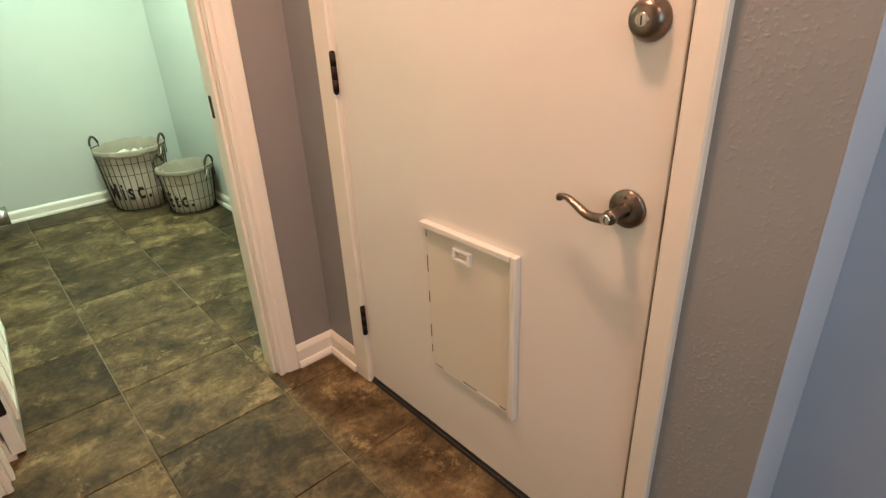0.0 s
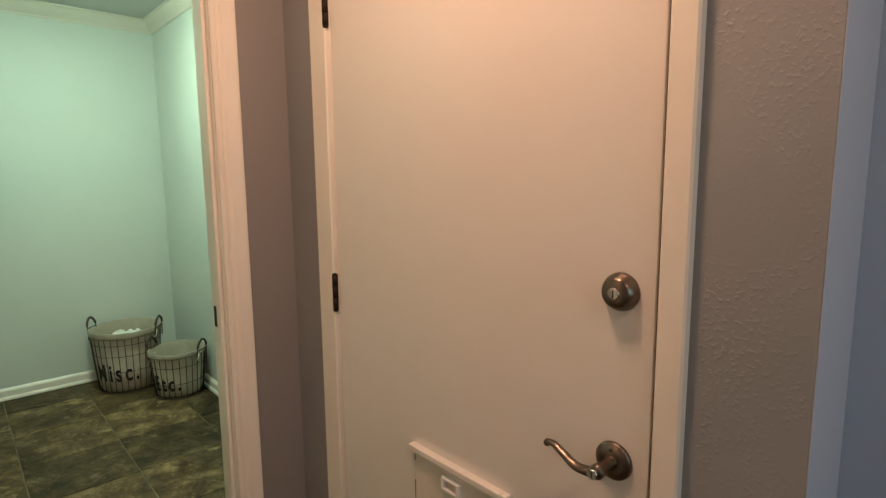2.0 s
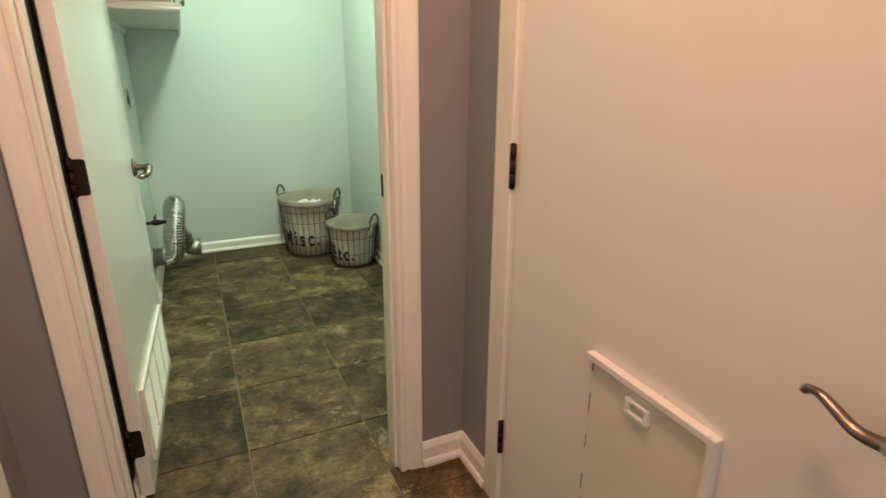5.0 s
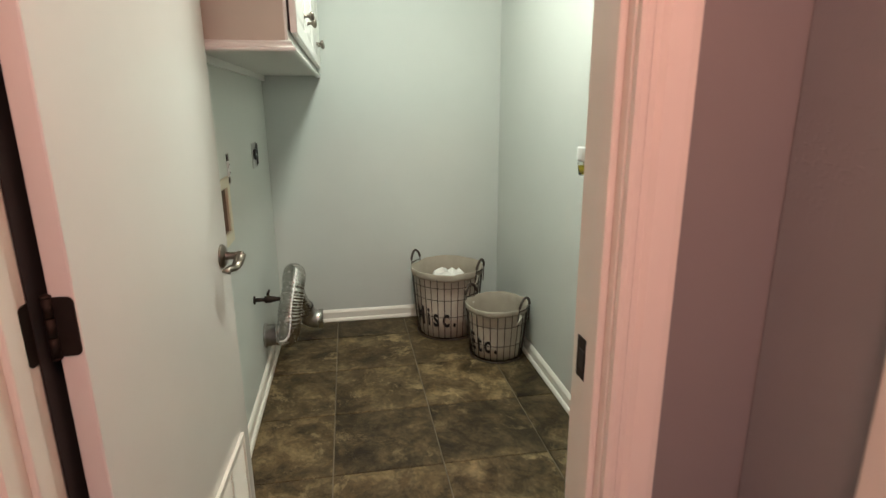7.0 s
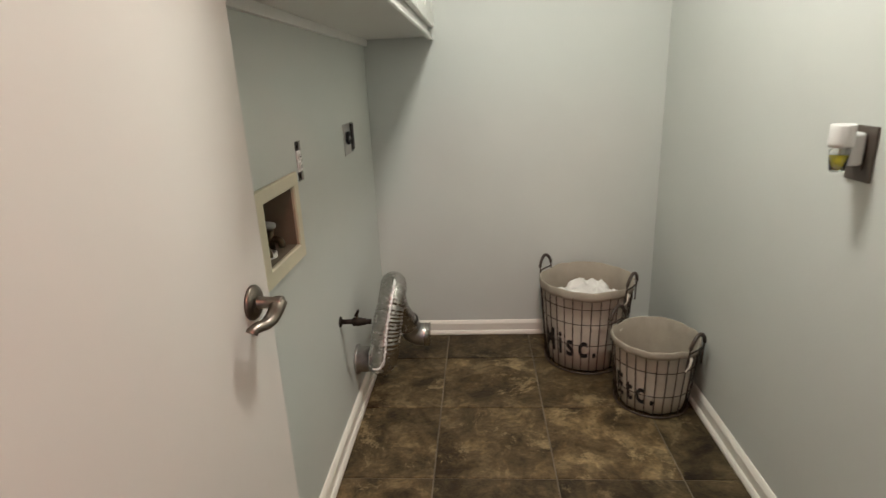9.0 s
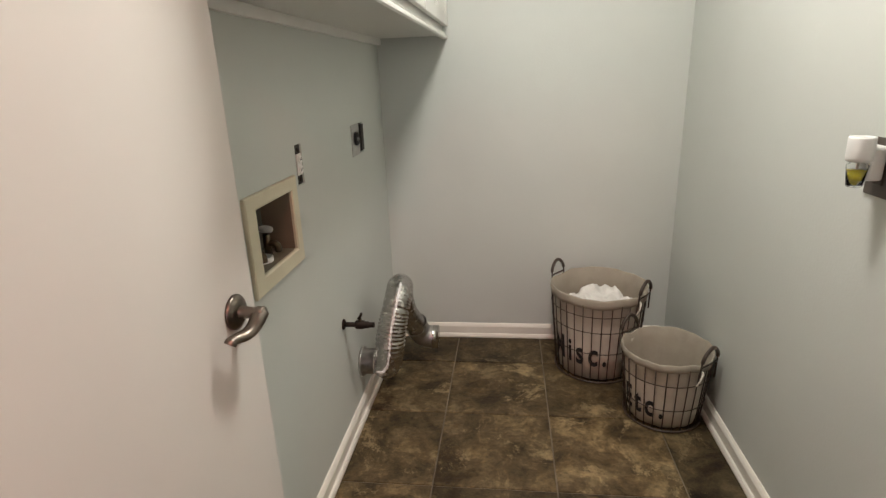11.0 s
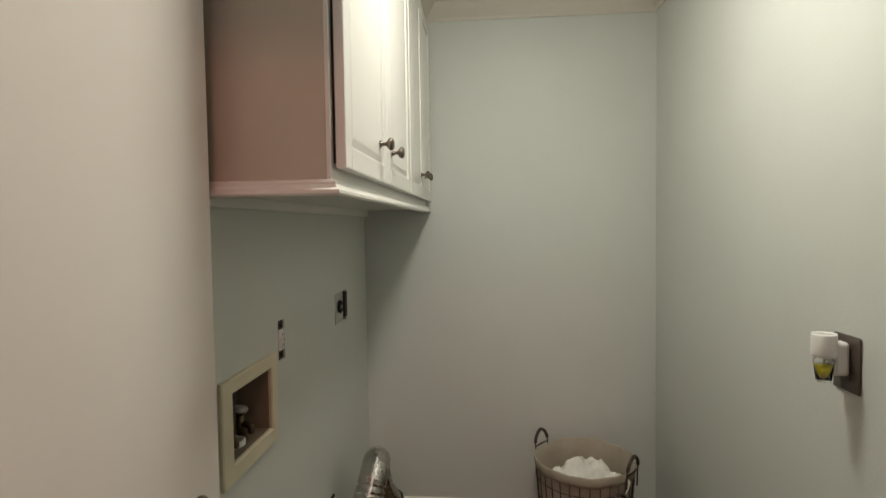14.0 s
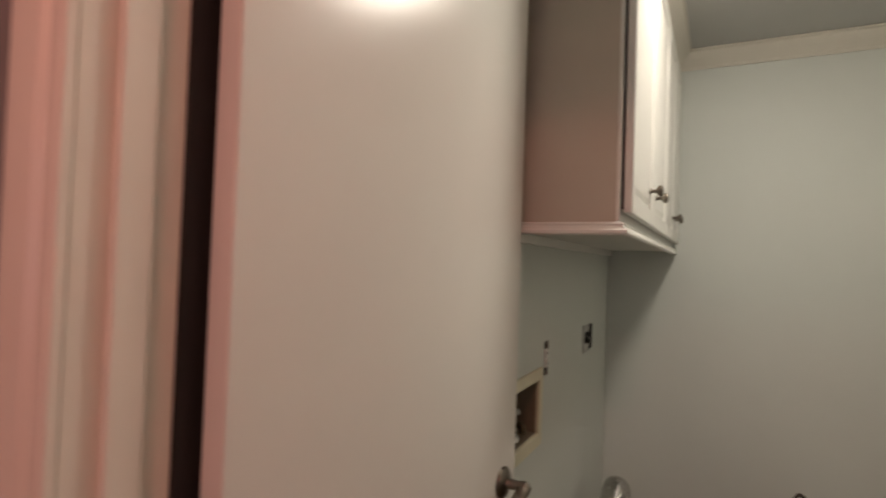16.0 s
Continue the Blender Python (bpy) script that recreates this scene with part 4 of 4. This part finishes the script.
basket((0.952, 3.602, 0), 0.134, 0.160, 0.290, "Etc.", 0.096, 0.060, -50, 26, (0.006, 0.098, 0.202), "small black wire basket with an empty linen liner", 8)

# white cloths heaped in the larger basket
for n, (cx, cy, r, ht, seed) in enumerate(((0.706, 3.947, 0.110, 0.036, 1), (0.812, 3.918, 0.108, 0.032, 2), (0.77, 4.017, 0.105, 0.032, 4))):
    bm = bmesh.new()
    N = 26
    vs = []
    for i in range(N + 1):
        for j in range(N + 1):
            u, v = 2 * i / N - 1, 2 * j / N - 1
            d = max(abs(u), abs(v)) or 1e-6
            l = math.hypot(u, v) or 1e-6
            x, y = u * d / l, v * d / l
            e = math.hypot(x, y)
            z = 0.8 * ht * (1 - e ** 8) + 0.030 * (abs(noise.noise((x * 2.2 + seed * 7, y * 2.2, seed))) * 2 - 0.5) * (1 - e * 0.4) + 0.010 * noise.noise((x * 6, y * 6, seed * 3.1))
            vs.append(bm.verts.new((x * r, y * r, z)))
    for i in range(N):
        for j in range(N):
            k = i * (N + 1) + j
            bm.faces.new((vs[k], vs[k + N + 1], vs[k + N + 2], vs[k + 1])).smooth = True
    ext = bmesh.ops.extrude_face_region(bm, geom=list(bm.faces))
    bmesh.ops.translate(bm, vec=(0, 0, -0.012), verts=[g for g in ext["geom"] if isinstance(g, bmesh.types.BMVert)])
    ob = new("white_cloth", mesh_of("white_cloth", bm, M_WHITECLOTH))
    ob.matrix_basis = pose(cx, cy, 0.298 + 0.006 * n, 0, 0, 40 * n)
    tagged(ob, "crumpled white cloth heaped in the wire basket", "cloth", "cloths in the basket")

# ======== outlet plate and air freshener ========
pl = thing("outlet_plate", (LX1, 2.892, 1.072), "dark brown wall outlet plate", "outlet")
part("plate", boxed(-0.006, -0.0005, -0.0425, 0.0425, -0.060, 0.060, 0.003), M_PLATE, pl)
for s in (-1, 1):
    part("socket", boxed(-0.0085, -0.006, -0.016, 0.016, s * 0.021 - 0.014, s * 0.021 + 0.014, 0.002), M_PLATE, pl)
part("screw", lathe(bmesh.new(), [(0, 0), (0.0035, 0), (0.0025, 0.0012), (0, 0.0014)], 12, pose(-0.006, 0, 0, 0, -90, 0)), M_BRONZE, pl)

af = thing("air_freshener", (1.060, 2.874, 1.037), "white plug-in air freshener with yellow oil", "air freshener")
part("warmer", lathe(bmesh.new(), [(0.0195, 0.052), (0.0225, 0.053), (0.0240, 0.060), (0.0240, 0.098), (0.0230, 0.1015), (0.0205, 0.1015), (0.0195, 0.098), (0.0190, 0.070), (0.006, 0.068), (0, 0.068)], 32), M_WHITEPL, af)
part("plug", boxed(0.018, 0.053, -0.002, 0.034, 0.010, 0.082, 0.008, 3), M_WHITEPL, af)
bt = part("bottle", lathe(bmesh.new(), [(0, 0), (0.0125, 0), (0.0145, 0.003), (0.0195, 0.040), (0.0195, 0.046), (0.012, 0.052), (0.012, 0.056), (0.0105, 0.056), (0.0105, 0.051), (0.0175, 0.045), (0.0175, 0.040), (0.0128, 0.004), (0, 0.003)], 28), M_GLASS, af, "clear glass refill bottle")
part("oil", lathe(bmesh.new(), [(0, 0.0034), (0.0125, 0.0042), (0.0170, 0.036), (0, 0.036)], 28), M_OIL, bt, "yellow scented oil")
part("wick", sweep(bmesh.new(), [(0, 0, 0.004), (0, 0, 0.066)], 0.003, 10), M_CREAM, bt)

# ======== ceiling ========
vent = thing("ceiling_vent", (0.597, 3.605, CEIL), "white louvred exhaust vent in the ceiling", "vent")
_b = bmesh.new()
for a in ((-0.125, 0.125, -0.145, -0.115), (-0.125, 0.125, 0.115, 0.145), (-0.125, -0.095, -0.115, 0.115), (0.095, 0.125, -0.115, 0.115)):
    box(_b, a[0], a[1], a[2], a[3], -0.010, 0.0015, 0.003)
part("frame", _b, M_CEIL, vent)
part("backing", boxed(-0.095, 0.095, -0.115, 0.115, -0.0015, 0.001), M_DARK, vent)
vs_mesh = mesh_of("slat", boxed(-0.095, 0.095, -0.0022, 0.0022, -0.0075, -0.002, 0.0006, 1), M_GREY)
for k in range(19):
    s = part("slat", vs_mesh, M_GREY, vent)
    s.location = (0, -0.108 + 0.012 * k, 0)
part("centre_screw", lathe(bmesh.new(), [(0, -0.012), (0.010, -0.0115), (0.012, -0.008), (0.012, -0.004), (0, -0.004)], 16), M_CEIL, vent)


def ceiling_lamp(loc, r, glass, label):
    l = thing("ceiling_lamp", loc, label, "ceiling light", "flush ceiling lamps")
    part("base_ring", lathe(bmesh.new(), [(0, 0), (r + 0.012, 0), (r + 0.012, -0.012), (r + 0.004, -0.018), (r - 0.002, -0.018), (0, -0.018)], 48), M_BRIGHT, l, "brushed nickel base ring")
    part("diffuser", lathe(bmesh.new(), [(r, -0.0185), (r * 0.97, -0.032), (r * 0.85, -0.048), (r * 0.6, -0.061), (r * 0.3, -0.068), (0, -0.070)], 48), glass, l, "lit white glass diffuser")
    return l


ceiling_lamp((0.50, 2.95, CEIL), 0.145, M_GLOW_L, "flush white glass ceiling lamp, lit, in the laundry")
for _x, _y in ((0.34, 0.74), (0.15, -0.75)):
    ceiling_lamp((_x, _y, CEIL), 0.12 if _y > 0 else 0.075, M_GLOW_H, "flush warm glass ceiling lamp, lit, in the hall")

# ======== floor tiles, piece by piece ========
TX, TY, GAP = 0.4064, 0.4064, 0.0046


def tile_mesh(w, d):
    bm = bmesh.new()
    lo, hi, c = -0.010, 0.0, 0.0018
    base = [(0, 0), (w, 0), (w, d), (0, d)]
    ins = [(c, c), (w - c, c), (w - c, d - c), (c, d - c)]
    r = [[bm.verts.new((x, y, z)) for x, y in q] for q, z in ((base, lo), (base, hi - 0.0016), (ins, hi))]
    for a, b in zip(r, r[1:]):
        for k in range(4):
            bm.faces.new((a[k], a[(k + 1) % 4], b[(k + 1) % 4], b[k]))
    bm.faces.new(r[2])
    return mesh_of("tile", bm, M_TILE)


full_tile = tile_mesh(TX - GAP, TY - GAP)
_rng = random.Random(11)
for i in range(-2, 6):
    for j in range(-7, 8):
        x, y = 0.110 + TX * i, 1.105 + TY * j
        if (y > 1.9 and x > 1.1) or (y > 0.75 and x > 0.95 and y < 1.6):
            continue
        if x > 1.1 or y < -1.75:
            continue
        t = part("tile", full_tile, M_TILE, floor)
        t.location = (x + GAP / 2, y + GAP / 2, _rng.uniform(-0.0006, 0.0006))
